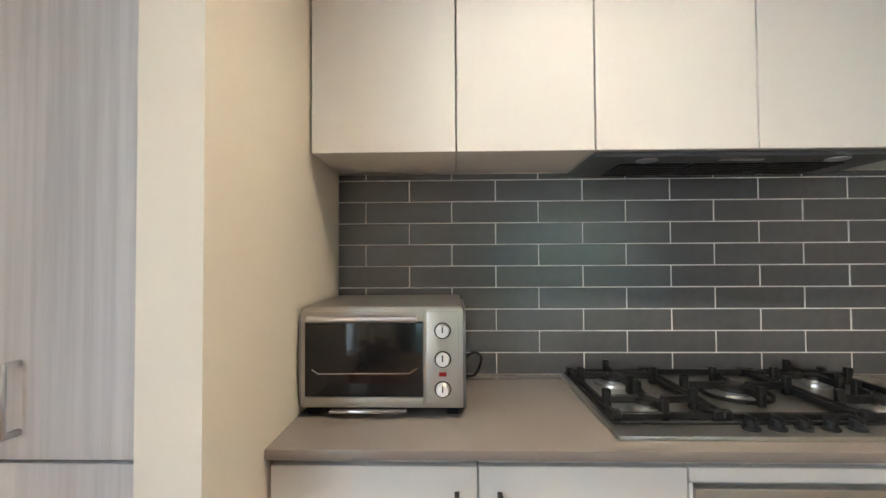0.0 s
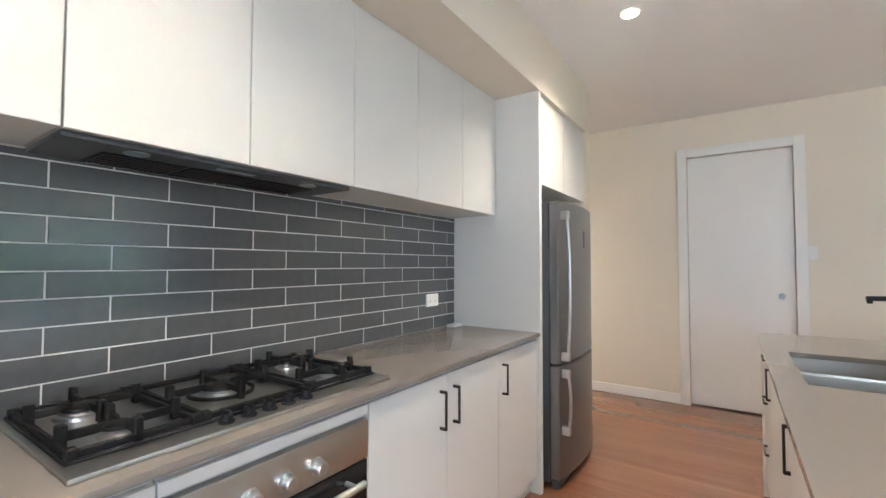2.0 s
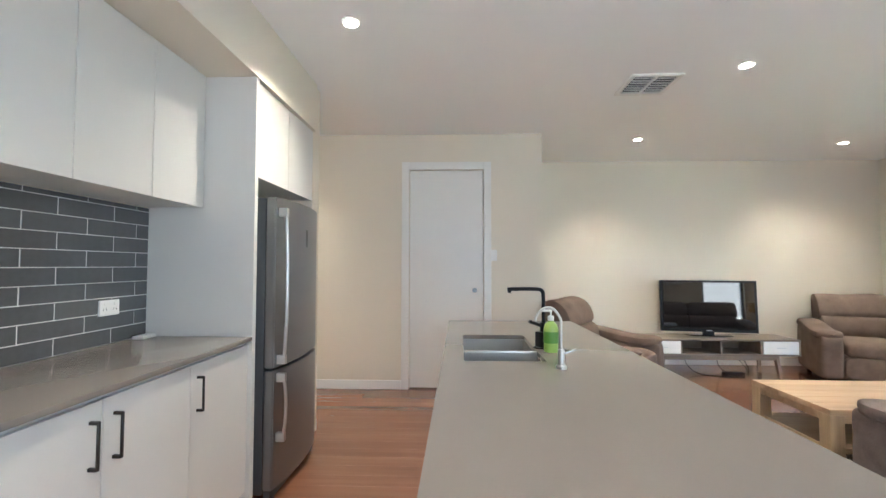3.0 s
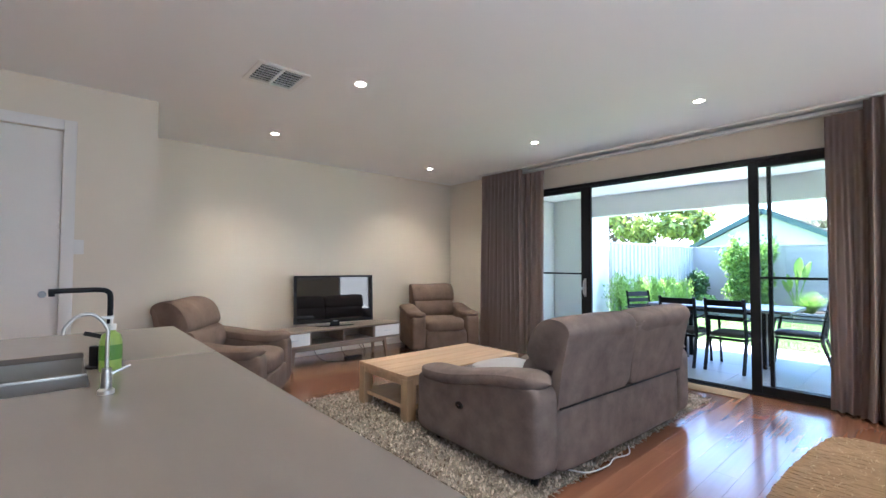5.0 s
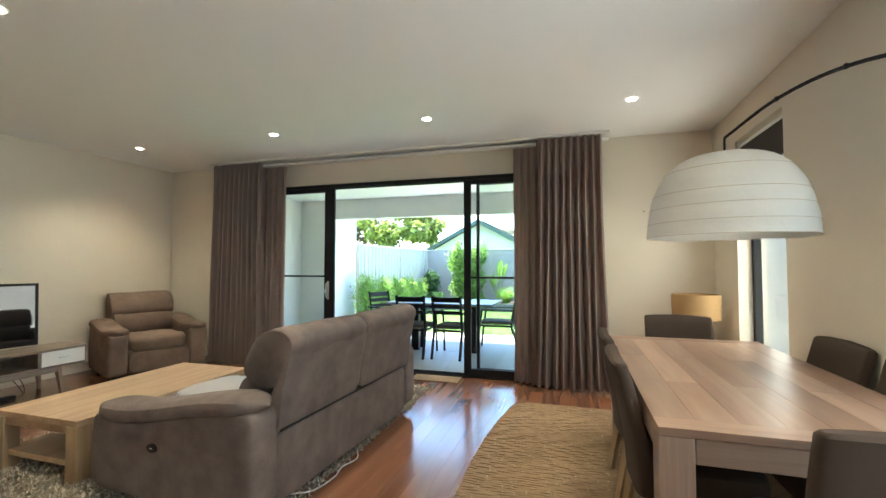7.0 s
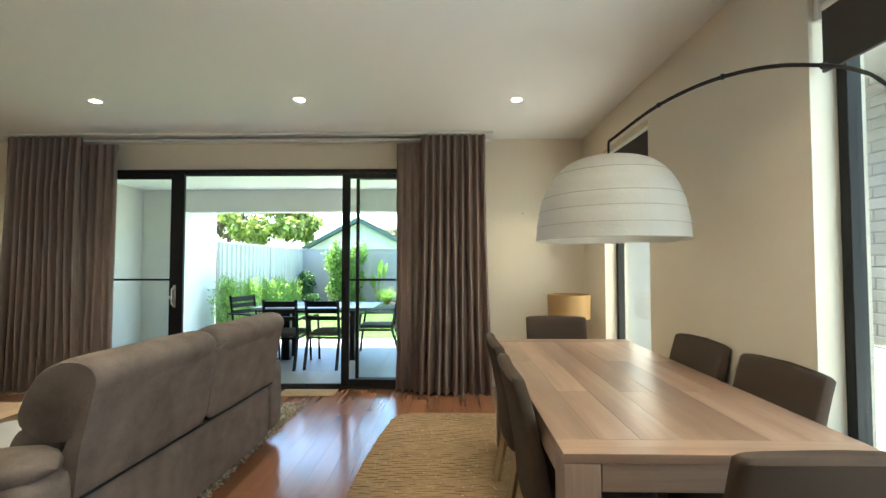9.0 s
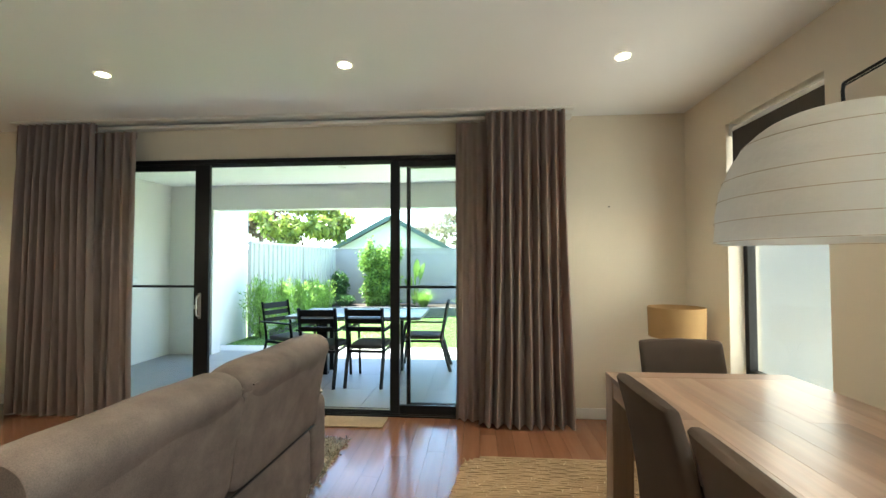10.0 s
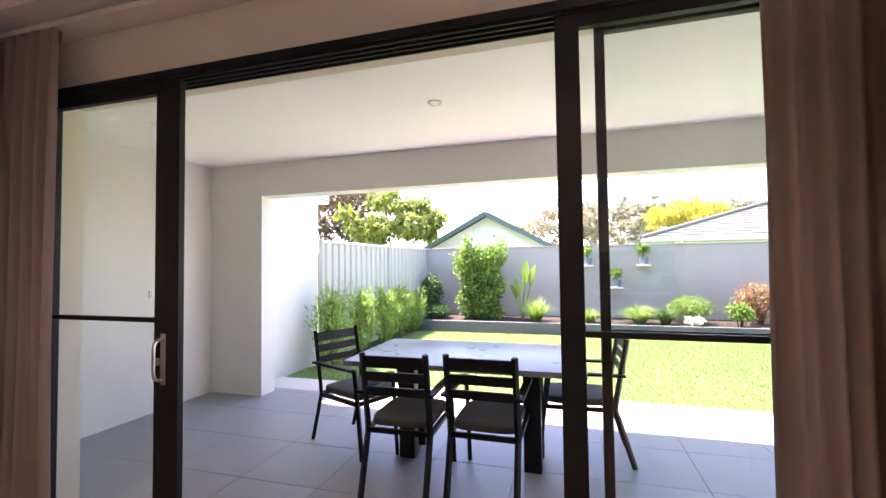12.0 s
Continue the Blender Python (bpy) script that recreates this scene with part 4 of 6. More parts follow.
part("base", lathe(BM(), [(0.001, 0), (0.020, 0), (0.020, 0.01), (0.013, 0.016), (0.012, 0.07), (0.001, 0.072)], seg=24), M_STEEL, ft)
part("neck", tube(BM(), spline([(0, 0, 0.06), (0, 0, 0.15), (0, 0.002, 0.185), (0, 0.03, 0.222), (0, 0.065, 0.222), (0, 0.09, 0.195), (0, 0.095, 0.175)], 7), 0.0050, 10), M_STEEL, ft)
part("lever", box(BM(), -0.004, 0.004, -0.05, 0.0, 0.0, 0.008, bev=0.002, seg=1, m=pose(0, -0.01, 0.05, -20, 0, 0)), M_CHROME, ft)
so = thing("soap_bottle", pose(2.52, -2.115, CZ), "lime green dish soap bottle with white pump", "soap bottle")
part("bottle", lathe(BM(), [(0.001, 0), (0.030, 0.0), (0.032, 0.006), (0.032, 0.10), (0.026, 0.122), (0.013, 0.132), (0.013, 0.14), (0.001, 0.14)], seg=28), M_GREENPLASTIC, so)
part("label", lathe(BM(), [(0.0325, 0.04), (0.0330, 0.04), (0.0330, 0.09), (0.0325, 0.09)], seg=28), surface("label_green", (0.10, 0.24, 0.03), 0.4, var=0.03, bmp=0), so)
pm = BM()
cyl(pm, (0, 0, 0.138), (0, 0, 0.158), 0.014)
cyl(pm, (0, 0, 0.158), (0, 0, 0.178), 0.004)
box(pm, -0.008, 0.008, -0.006, 0.040, 0.176, 0.186, bev=0.003)
part("pump", pm, M_PLASTIC, so, "white pump top")
sp = thing("sponge_holder", pose(2.60, -2.08, CZ), "small black sponge holder beside the sink", "sponge holder")
part("cup", box(BM(), -0.02, 0.02, -0.012, 0.012, 0.006, 0.075, bev=0.004, m=pose(0, 0, 0, 0, 0, 30)), M_BLACK, sp)
part("base", lathe(BM(), [(0.001, 0), (0.03, 0), (0.03, 0.006), (0.001, 0.007)], seg=20), M_BLACK, sp)

# ---- living room ----
rug = thing("shag_rug", pose(3.29, -5.15, 0), "grey-cream shaggy rug under the sofa and coffee table", "rug")
part("rug_base", one_box(-1.20, 1.20, -1.46, 1.46, 0.0, 0.012, bev=0.004), M_SHAG, rug)
rng = np.random.default_rng(5)
sx, sy = rng.uniform(-1.22, 1.22, 42000), rng.uniform(-1.48, 1.48, 42000)
leaves("shag_pile", np.stack([sx, sy, np.full(42000, 0.008)], 1), 0.030, L_SHAG, rug, "long twisted cream and grey pile", 2.2, 0.7, 6)["kind"] = "stuff"

jute = thing("jute_rug", pose(0.25, -5.0, 0), "natural braided jute rug with an uneven edge under the dining table", "rug")


def jute_half(v):
    """Half width of the hand-woven rug along its length, v from -1 to 1."""
    return 0.86 + 0.17 * (1 - v * v) ** 0.6 - 0.10 * max(0.0, abs(v) - 0.93) / 0.07


jb, rows = BM(), 46
ring = []
for i in range(rows + 1):
    v = -1 + 2 * i / rows
    ring.append([jb.verts.new((q * jute_half(v), v * 1.415, z)) for q, z in ((-1, 0.0), (-1, 0.009), (1, 0.009), (1, 0.0))])
for a, b in zip(ring, ring[1:]):
    for k in range(4):
        jb.faces.new((a[k], a[(k + 1) % 4], b[(k + 1) % 4], b[k]))
jb.faces.new(ring[0])
jb.faces.new(ring[-1])
part("rug_base", jb, M_JUTE, jute)
jb = BM()
rows, jr = 104, random.Random(44)
for i in range(rows):
    v = -0.99 + 1.98 * (i + 0.5) / rows
    hw = jute_half(v) + jr.uniform(-0.006, 0.010)
    ph, n = jr.uniform(0, 6), 58
    tube(jb, [(-hw + 2 * hw * k / n, v * 1.415 + 0.0035 * math.sin(k * 0.9 + ph) + 0.006 * math.sin(k * 0.11 + 0.02 * i), 0.012 + 0.002 * math.sin(k * 1.3 + ph)) for k in range(n + 1)],
         [0.0130 + jr.uniform(-0.0022, 0.0016) for k in range(n + 1)], 5)
for v in jb.verts:
    v.co.z = 0.004 + max(0.0, v.co.z) * 0.55
braid = part("braid", jb, M_JUTE, jute, "rows of braided jute cord")
braid["kind"] = "stuff"
sp_ = np.stack([rng.uniform(-0.95, 0.95, 4200), rng.uniform(-1.38, 1.38, 4200), np.full(4200, 0.016)], 1)
leaves("loose_fibre", sp_, 0.020, leafy("jute_fibre", (0.34, 0.25, 0.14), (0.60, 0.49, 0.33), 0.05), jute, "loose jute fibres", 6, 0.12, 8)["kind"] = "stuff"


def padded(profile, y0, y1, low=0.10, high=0.10, n=18, wrinkle=0.006, seed=0, m=None):
    """A padded roll: a closed x-z outline carried along y, drawn in at both ends."""
    c = [Vector((p[0], 0, p[1])) for p in profile]
    k = len(c)
    loop = []
    for i in range(k):
        a, b, d, e = c[i - 1], c[i], c[(i + 1) % k], c[(i + 2) % k]
        for q in range(4):
            u = q / 4
            loop.append(0.5 * (2 * b + (d - a) * u + (2 * a - 5 * b + 4 * d - e) * u * u + (3 * b - a - 3 * d + e) * u ** 3))
    mid = sum(loop, Vector()) / len(loop)
    bm, rings = BM(), []
    for j in range(n + 1):
        v = -math.cos(math.pi * j / n)
        k_ = 1 - (low if v < 0 else high) * abs(v) ** 5
        y = (y0 + y1) / 2 + (y1 - y0) / 2 * (1 - (1 - abs(v)) ** 1.5) * math.copysign(1, v)
        row = []
        for p in loop:
            q = mid + (p - mid) * k_ + Vector((0, y, 0))
            q += noise.noise_vector(q * 4.5 + Vector((seed * 3.1, 0, 0))) * wrinkle
            row.append(bm.verts.new(m @ q if m else q))
        rings.append(row)
    for a, b in zip(rings, rings[1:]):
        for i in range(len(loop)):
            bm.faces.new((a[i], a[(i + 1) % len(loop)], b[(i + 1) % len(loop)], b[i]))
    bm.faces.new(rings[0])
    bm.faces.new(rings[-1])
    bmesh.ops.recalc_face_normals(bm, faces=bm.faces)
    return bm


def sofa_arm(parent, y0, y1, x0, x1, drop, material, plug):
    """Padded arm: a slab side with a rolled top that falls towards the front."""
    side = cushion(BM(), x0, x1, y0, y1, 0.05, 0.585, 10, 14, wrinkle=0.005)
    for v in side.verts:
        f = min(1.0, max(0.0, (v.co.x - x0) / (x1 - x0)))
        v.co.z = 0.05 + (v.co.z - 0.05) * (1 - drop * f * f * (3 - 2 * f) / 0.54)
    a = part("arm", side, material, parent)
    bm = BM()
    n, seg = 26, 14
    yc, hw = (y0 + y1) / 2, (y1 - y0) / 2 + 0.018
    rows_ = []
    for i in range(n + 1):
        s = i / n
        x = x0 - 0.015 + (x1 - x0 + 0.03) * s
        cap = math.sin(min(1, min(s, 1 - s) * 7) * math.pi / 2) ** 0.6
        zc = 0.595 - drop * s * s * (3 - 2 * s) - 0.018 * math.sin(s * math.pi) + 0.012 * math.sin(s * math.pi * 2)
        rows_.append([bm.verts.new((x, yc + hw * cap * math.copysign(abs(math.cos(q)) ** 0.6, math.cos(q)), zc + 0.055 * cap * math.copysign(abs(math.sin(q)) ** 0.7, math.sin(q)))) for q in (2 * math.pi * k / seg for k in range(seg))])
    for r0, r1 in zip(rows_, rows_[1:]):
        for k in range(seg):
            bm.faces.new((r0[k], r0[(k + 1) % seg], r1[(k + 1) % seg], r1[k]))
    bm.faces.new(rows_[0])
    bm.faces.new(rows_[-1])
    part("arm_pad", bm, material, a)
    if plug:
        bt = BM()
        lathe(bt, [(0.001, 0), (0.030, 0), (0.028, 0.005), (0.001, 0.006)], seg=24, m=pose(x0 + 0.65, y1 + 0.002, 0.335, -90, 0, 0) @ Matrix.Diagonal((1.25, 0.8, 1, 1)))
        part("recliner_switch", bt, M_IRON, a, "oval recliner control")
        part("switch_button", box(BM(), -0.010, 0.010, -0.004, 0.004, 0, 0.008, bev=0.002, seg=1, m=pose(x0 + 0.65, y1 + 0.004, 0.335, -90, 0, 0)), M_CHROME, a)
    return a


def recliner(name, m, width, seats, material, label, category, plug=False):
    """Padded suede seat facing +x; the back stands at x = 0."""
    s = thing(name, m, label, category)
    W = width / 2
    deep = 1.09 if seats > 1 else 0.88
    part("base", cushion(BM(), 0.03, deep - 0.04, -W + 0.16, W - 0.16, 0.05, 0.34, 10, 8), material, s)
    part("back_shell", cushion(BM(), 0.0, 0.24, -W + 0.20, W - 0.20, 0.05, 0.428, 14, 10, wrinkle=0.005), material, s)
    inner = width - 0.40
    for k in range(seats):
        y0 = -inner / 2 + inner * k / seats
        y1 = y0 + inner / seats
        part("seat_cushion", cushion(BM(), 0.22, deep + 0.01, y0 + 0.004, y1 - 0.004, 0.28, 0.48, 4.5, 12, wrinkle=0.010, seed=k), material, s)
        part("front_panel", cushion(BM(), deep - 0.07, deep + 0.01, y0 + 0.004, y1 - 0.004, 0.07, 0.31, 6, 8), material, s)
        b = part("back_cushion", padded([(0.05, 0.44), (0.24, 0.45), (0.30, 0.54), (0.27, 0.66), (0.20, 0.70), (0.08, 0.68)], y0 + 0.004, y1 - 0.004, 0.06, 0.06, wrinkle=0.010, seed=k + 3), material, s)
        e0 = y0 - (0.02 if k == 0 else 0) + 0.0015
        e1 = y1 + (0.02 if k == seats - 1 else 0) - 0.0015
        part("headrest", padded([(0.0, 0.66), (-0.062, 0.80), (-0.092, 0.870), (-0.072, 0.928), (-0.01, 0.956), (0.08, 0.950), (0.16, 0.900), (0.215, 0.80), (0.225, 0.70), (0.12, 0.64)], e0, e1, 0.07 if k == 0 else 0.36, 0.07 if k == seats - 1 else 0.36, wrinkle=0.012, seed=k + 7), material, b)
        part("back_flap", padded([(-0.002, 0.441), (-0.035, 0.66), (-0.072, 0.84), (-0.080, 0.876), (-0.050, 0.882), (0.01, 0.70), (0.06, 0.56), (0.09, 0.441), (0.05, 0.438)], e0, e1, 0.02 if k == 0 else 0.26, 0.02 if k == seats - 1 else 0.26, wrinkle=0.006, seed=k + 9), material, b)
        part("seam_piping", tube(BM(), [(-0.0785 + 0.004 * math.sin(q * 1.9 + k), e0 + 0.03 + (e1 - e0 - 0.06) * q / 12, 0.881) for q in range(13)], 0.0042, 6), material, b)
    # black tube draws the shade in the gap between flap and shell
    part("back_seam", tube(BM(), [(-0.004, -W + 0.205, 0.434), (-0.004, W - 0.205, 0.434)], 0.006, 8), M_BLACK, s, "black tube in place of the shaded gap across the back")
    sofa_arm(s, W - 0.21, W, 0.0, deep + (0.06 if seats > 1 else 0), 0.11 if seats > 1 else 0.05, material, plug)
    sofa_arm(s, -W, -W + 0.21, 0.0, deep + (0.06 if seats > 1 else 0), 0.11 if seats > 1 else 0.05, material, False)
    for x in (0.10, deep - 0.10):
        for y in (-W + 0.10, W - 0.10):
            part("foot", lathe(BM(), [(0.001, 0), (0.022, 0), (0.026, 0.06), (0.001, 0.06)], (x, y, 0), 12), M_BLACK, s)
    return s


sofa = recliner("sofa", pose(2.06, -4.96, 0.013, 0, 0, -2.5), 2.0, 2, M_SUEDE, "taupe suede two-seat recliner sofa seen from its back", "sofa", True)
# pale padded block on the seat beside the near arm
throw = thing("folded_throw", pose(2.06, -4.96, 0.013, 0, 0, -2.5), "pale flat padded block lying on the sofa seat", "throw")
part("fold", cushion(BM(), 0.34, 0.86, 0.28, 0.76, 0.478, 0.545, 5, 12, wrinkle=0.014, seed=31), M_PALEPAD, throw)
lead = solo("sofa_power_lead", tube(BM(), spline([(2.13, -4.30, 0.05), (2.06, -4.42, 0.022), (2.03, -4.60, 0.020), (2.05, -4.72, 0.022), (2.02, -4.86, 0.020), (2.08, -4.98, 0.022)], 8), 0.0045), M_CABLE_W, "white power lead lying beside the sofa", "cable")
arm_far = recliner("armchair", pose(6.14, -6.54, 0, 0, 0, 157), 1.04, 1, M_SUEDE2, "brown suede recliner armchair in the room corner", "armchair")
arm_near = recliner("armchair", pose(5.24, -2.81, 0, 0, 0, -126), 1.04, 1, M_SUEDE2, "brown suede recliner armchair against the short wall", "armchair")

ct = thing("coffee_table", pose(3.81, -4.77, 0.013), "pale oak coffee table with open lower shelf on the rug", "coffee table")
for k in range(5):
    part("top_board", one_box(-0.37 + k * 0.148, -0.3705 + (k + 1) * 0.148, -0.70, 0.70, 0.335, 0.372, bev=0.002, seg=1), M_OAK, ct)
for x0, x1, y0, y1 in ((-0.36, 0.36, -0.69, -0.665), (-0.36, 0.36, 0.665, 0.69), (-0.365, -0.34, -0.665, 0.665), (0.34, 0.365, -0.665, 0.665)):
    part("apron", one_box(x0, x1, y0, y1, 0.285, 0.334, bev=0.002, seg=1), M_OAK, ct)
for x in (-0.325, 0.325):
    for y in (-0.655, 0.655):
        part("leg", one_box(x - 0.045, x + 0.045, y - 0.045, y + 0.045, 0.0, 0.334, bev=0.003), M_LEG, ct)
part("shelf", one_box(-0.345, 0.345, -0.67, 0.67, 0.085, 0.12, bev=0.002, seg=1), M_OAK, ct)

tu = thing("tv_unit", pose(5.87, -4.72, 0), "greyed oak television unit with white drawers and splayed legs", "tv unit")
UH0, UH1 = 0.27, 0.46
for b in ((-0.21, 0.21, -0.88, 0.88, UH1 - 0.02, UH1), (-0.21, 0.21, -0.88, 0.88, UH0, UH0 + 0.02), (-0.21, 0.21, -0.88, -0.86, UH0 + 0.02, UH1 - 0.02),
          (-0.21, 0.21, 0.86, 0.88, UH0 + 0.02, UH1 - 0.02), (-0.20, 0.21, -0.01, 0.01, UH0 + 0.02, UH1 - 0.02), (-0.20, 0.21, -0.46, -0.44, UH0 + 0.02, UH1 - 0.02),
          (-0.20, 0.21, 0.44, 0.46, UH0 + 0.02, UH1 - 0.02), (0.19, 0.208, -0.86, 0.86, UH0 + 0.02, UH1 - 0.02)):
    part("carcass_board", one_box(*b, bev=0.002, seg=1), M_UNIT, tu)
for s in (-1, 1):
    d = part("drawer_front", one_box(-0.214, -0.198, s * 0.66 - 0.196, s * 0.66 + 0.196, UH0 + 0.024, UH1 - 0.024, bev=0.002, seg=1), M_TRIM, tu, "white drawer front")
    part("drawer_pull", one_box(-0.222, -0.214, s * 0.66 - 0.05, s * 0.66 + 0.05, 0.362, 0.370, bev=0.002, seg=1), M_SATIN, d)
part("lower_rail", one_box(-0.17, -0.14, -0.66, 0.66, UH0 - 0.055, UH0, bev=0.003), M_UNIT, tu)
part("lower_rail", one_box(0.14, 0.17, -0.66, 0.66, UH0 - 0.055, UH0, bev=0.003), M_UNIT, tu)
for x in (-0.15, 0.15):
    for y in (-0.64, 0.64):
        lg = BM()
        cyl(lg, (x * 1.15, y * 1.05, 0), (x, y, UH0), 0.020, 0.030, 4)
        part("leg", lg, M_UNIT, tu, smooth=0)
tv = thing("television", pose(5.92, -4.72, 0.46, 0, 3, -10), "black flat-screen television on a low stand", "television")
part("casing", one_box(-0.022, 0.03, -0.53, 0.53, 0.045, 0.665, bev=0.006), M_BLACK, tv)
part("screen", one_box(-0.024, -0.0222, -0.500, 0.500, 0.085, 0.640), M_SCREEN, tv, "dark glossy screen", smooth=0)
part("neck", one_box(-0.01, 0.03, -0.06, 0.06, 0.010, 0.05, bev=0.004), M_BLACK, tv)
part("stand", cushion(BM(), -0.13, 0.13, -0.25, 0.25, 0.0, 0.014, 4, 8), M_BLACKGLASS, tv)
part("logo_bar", one_box(-0.0238, -0.0222, -0.03, 0.03, 0.058, 0.068), M_SATIN, tv)
for i, pts in enumerate(([(6.05, -4.45, 0.27), (5.98, -4.50, 0.08), (5.88, -4.62, 0.006), (5.80, -4.95, 0.006), (5.95, -5.2, 0.006), (6.38, -5.3, 0.15)],
                         [(6.05, -4.85, 0.27), (6.0, -4.9, 0.05), (5.92, -5.05, 0.006), (6.1, -5.3, 0.006), (6.39, -5.35, 0.2)])):
    solo("tv_cable", tube(BM(), spline(pts, 8), 0.004), M_BLACK, "loose black cable under the television unit", "cable", group="television cables")
solo("power_board", one_box(5.86, 5.92, -5.10, -4.86, 0.0, 0.035, bev=0.006), M_BLACK, "black power board on the floor", "power board")


mat = thing("door_mat", pose(2.15, -7.0, 0.003), "small flat beige mat at the sliding door", "door mat")
part("mat", one_box(-0.28, 0.28, -0.12, 0.12, 0.0, 0.008, bev=0.003), M_JUTE, mat)

# ---- curtains ----
def curtain(name, x0, x1, y, folds, depth, label, flare=0.0, seed=0, z1=2.672):
    """A hanging cloth with soft vertical folds and a pleated head."""
    cols, rws = folds * 12, 26
    verts, faces = [], []
    rg = np.random.default_rng(seed)
    ph, am = rg.uniform(-0.5, 0.5, folds + 2), rg.uniform(0.75, 1.2, folds + 2)
    for side in (0, 1):
        for j in range(rws + 1):
            v = j / rws
            z = z1 - (z1 - 0.018) * v
            for i in range(cols + 1):
                u = i / cols
                k = u * folds
                q = int(k)
                ripple = math.sin(2 * math.pi * k + ph[q] * (1 - abs(2 * (k - q) - 1)) * v)
                d = depth * (0.55 + 0.45 * min(1, v * 5)) * am[q] * (0.75 + 0.35 * v)
                fl = flare * v * v
                x = x0 - fl + (x1 - x0 + 2 * fl) * u + 0.012 * v * math.sin(5 * v + 3.1 * q + seed)
                verts.append((x, y + d * ripple + 0.01 * v * math.sin(7 * u + 4 * v) + side * 0.004, z))
    n = (cols + 1) * (rws + 1)
    for j in range(rws):
        for i in range(cols):
            a = j * (cols + 1) + i
            faces.append((a, a + 1, a + cols + 2, a + cols + 1))
            faces.append((n + a, n + a + cols + 1, n + a + cols + 2, n + a + 1))
    for j in range(rws):
        for i in (0, cols):
            a = j * (cols + 1) + i
            faces.append((a, a + cols + 1, n + a + cols + 1, n + a))
    for i in range(cols):
        for j in (0, rws):
            a = j * (cols + 1) + i
            faces.append((a, a + 1, n + a + 1, n + a))
    c = thing(name, pose(0, 0, 0), label, "curtain", "door curtains")
    me = bpy.data.meshes.new("cloth")
    me.from_pydata(verts, [], faces)
    finish(me, M_CURTAIN, 60)
    ob = new("cloth", me)
    ob.parent = c
    part("heading_tape", one_box(x0, x1, y - depth * 0.45, y - depth * 0.45 + 0.003, z1 - 0.07, z1 - 0.004), M_CURTAIN, c)
    for k in range(folds):
        part("glider", one_box(x0 + (x1 - x0) * (k + 0.5) / folds - 0.004, x0 + (x1 - x0) * (k + 0.5) / folds + 0.004, y - 0.004, y + 0.004, z1 - 0.01, z1 + 0.012), M_PLASTIC, c)


curtain("curtain", 0.33, 1.00, -6.965, 9, 0.060, "taupe grey full-length curtain drawn open in soft folds", 0.06, 1)
curtain("curtain", 0.76, 1.26, -7.075, 6, 0.030, "second taupe grey curtain layer behind the outer one", 0.0, 2, 2.62)
curtain("curtain", 4.58, 5.36, -6.965, 10, 0.060, "taupe grey full-length curtain drawn open in soft folds", 0.05, 3)
curtain("curtain", 4.27, 4.80, -7.075, 6, 0.030, "second taupe grey curtain layer behind the outer one", 0.0, 4, 2.62)
ck = BM()
box(ck, 0.25, 5.42, -7.03, -6.95, H - 0.022, H, bev=0.003, seg=1)
box(ck, 0.25, 5.42, -7.16, -7.08, H - 0.060, H - 0.034, bev=0.003, seg=1)
box(ck, 0.25, 5.42, GY, -7.08, H - 0.034, H - 0.030)
solo("curtain_track", ck, M_TRIM, "double white curtain track along the ceiling", "curtain track", "structure")
hk = BM()
cyl(hk, (0, 0, 0), (0, 0.010, 0), 0.006, seg=12)
hook = solo("wall_hook", hk, M_BRONZE, "tiny dark picture hook on the wall", "hook")
hook.location = (-0.10, GY, 1.88)

# ---- dining ----
dt = thing("dining_table", pose(-0.13, -4.83, 0), "long limed acacia dining table with thick square legs", "dining table")
TW, TL, TZ = 0.485, 0.985, 0.768
nb = 7
wd = 2 * TW / nb
for k in range(nb):
    for y0, y1 in ((-TL + 0.11, 0.35 if k % 2 else -0.25), (0.35 if k % 2 else -0.25, TL - 0.11)):
        part("top_plank", one_box(-TW + k * wd + 0.0002, -TW + (k + 1) * wd - 0.0002, y0 + 0.0002, y1 - 0.0002, TZ - 0.028, TZ, bev=0.0007, seg=1), M_TABLE, dt)
for s in (-1, 1):
    part("breadboard_end", one_box(-TW, TW, s * (TL - 0.055) - 0.054, s * (TL - 0.055) + 0.054, TZ - 0.028, TZ + 0.0005, bev=0.0015, seg=1), M_TABLEX, dt)
    part("apron", one_box(-TW + 0.115, TW - 0.115, s * (TL - 0.022) - 0.014, s * (TL - 0.022) + 0.014, TZ - 0.115, TZ - 0.029, bev=0.002, seg=1), M_TABLEX, dt)
    part("apron", one_box(s * (TW - 0.020) - 0.012, s * (TW - 0.020) + 0.012, -TL + 0.115, TL - 0.115, TZ - 0.115, TZ - 0.029, bev=0.002, seg=1), M_TABLE, dt)
    for q in (-1, 1):
        part("leg", one_box(s * (TW - 0.056) - 0.055, s * (TW - 0.056) + 0.055, q * (TL - 0.057) - 0.056, q * (TL - 0.057) + 0.056, 0.0, TZ - 0.029, bev=0.003), M_TABLEZ, dt)
part("brace", box(BM(), -0.012, 0.012, -0.25, 0.25, -0.002, 0.002, m=pose(0.20, -0.55, TZ - 0.10, 0, 0, 50)), M_SATIN, dt, "steel corner brace under the top")


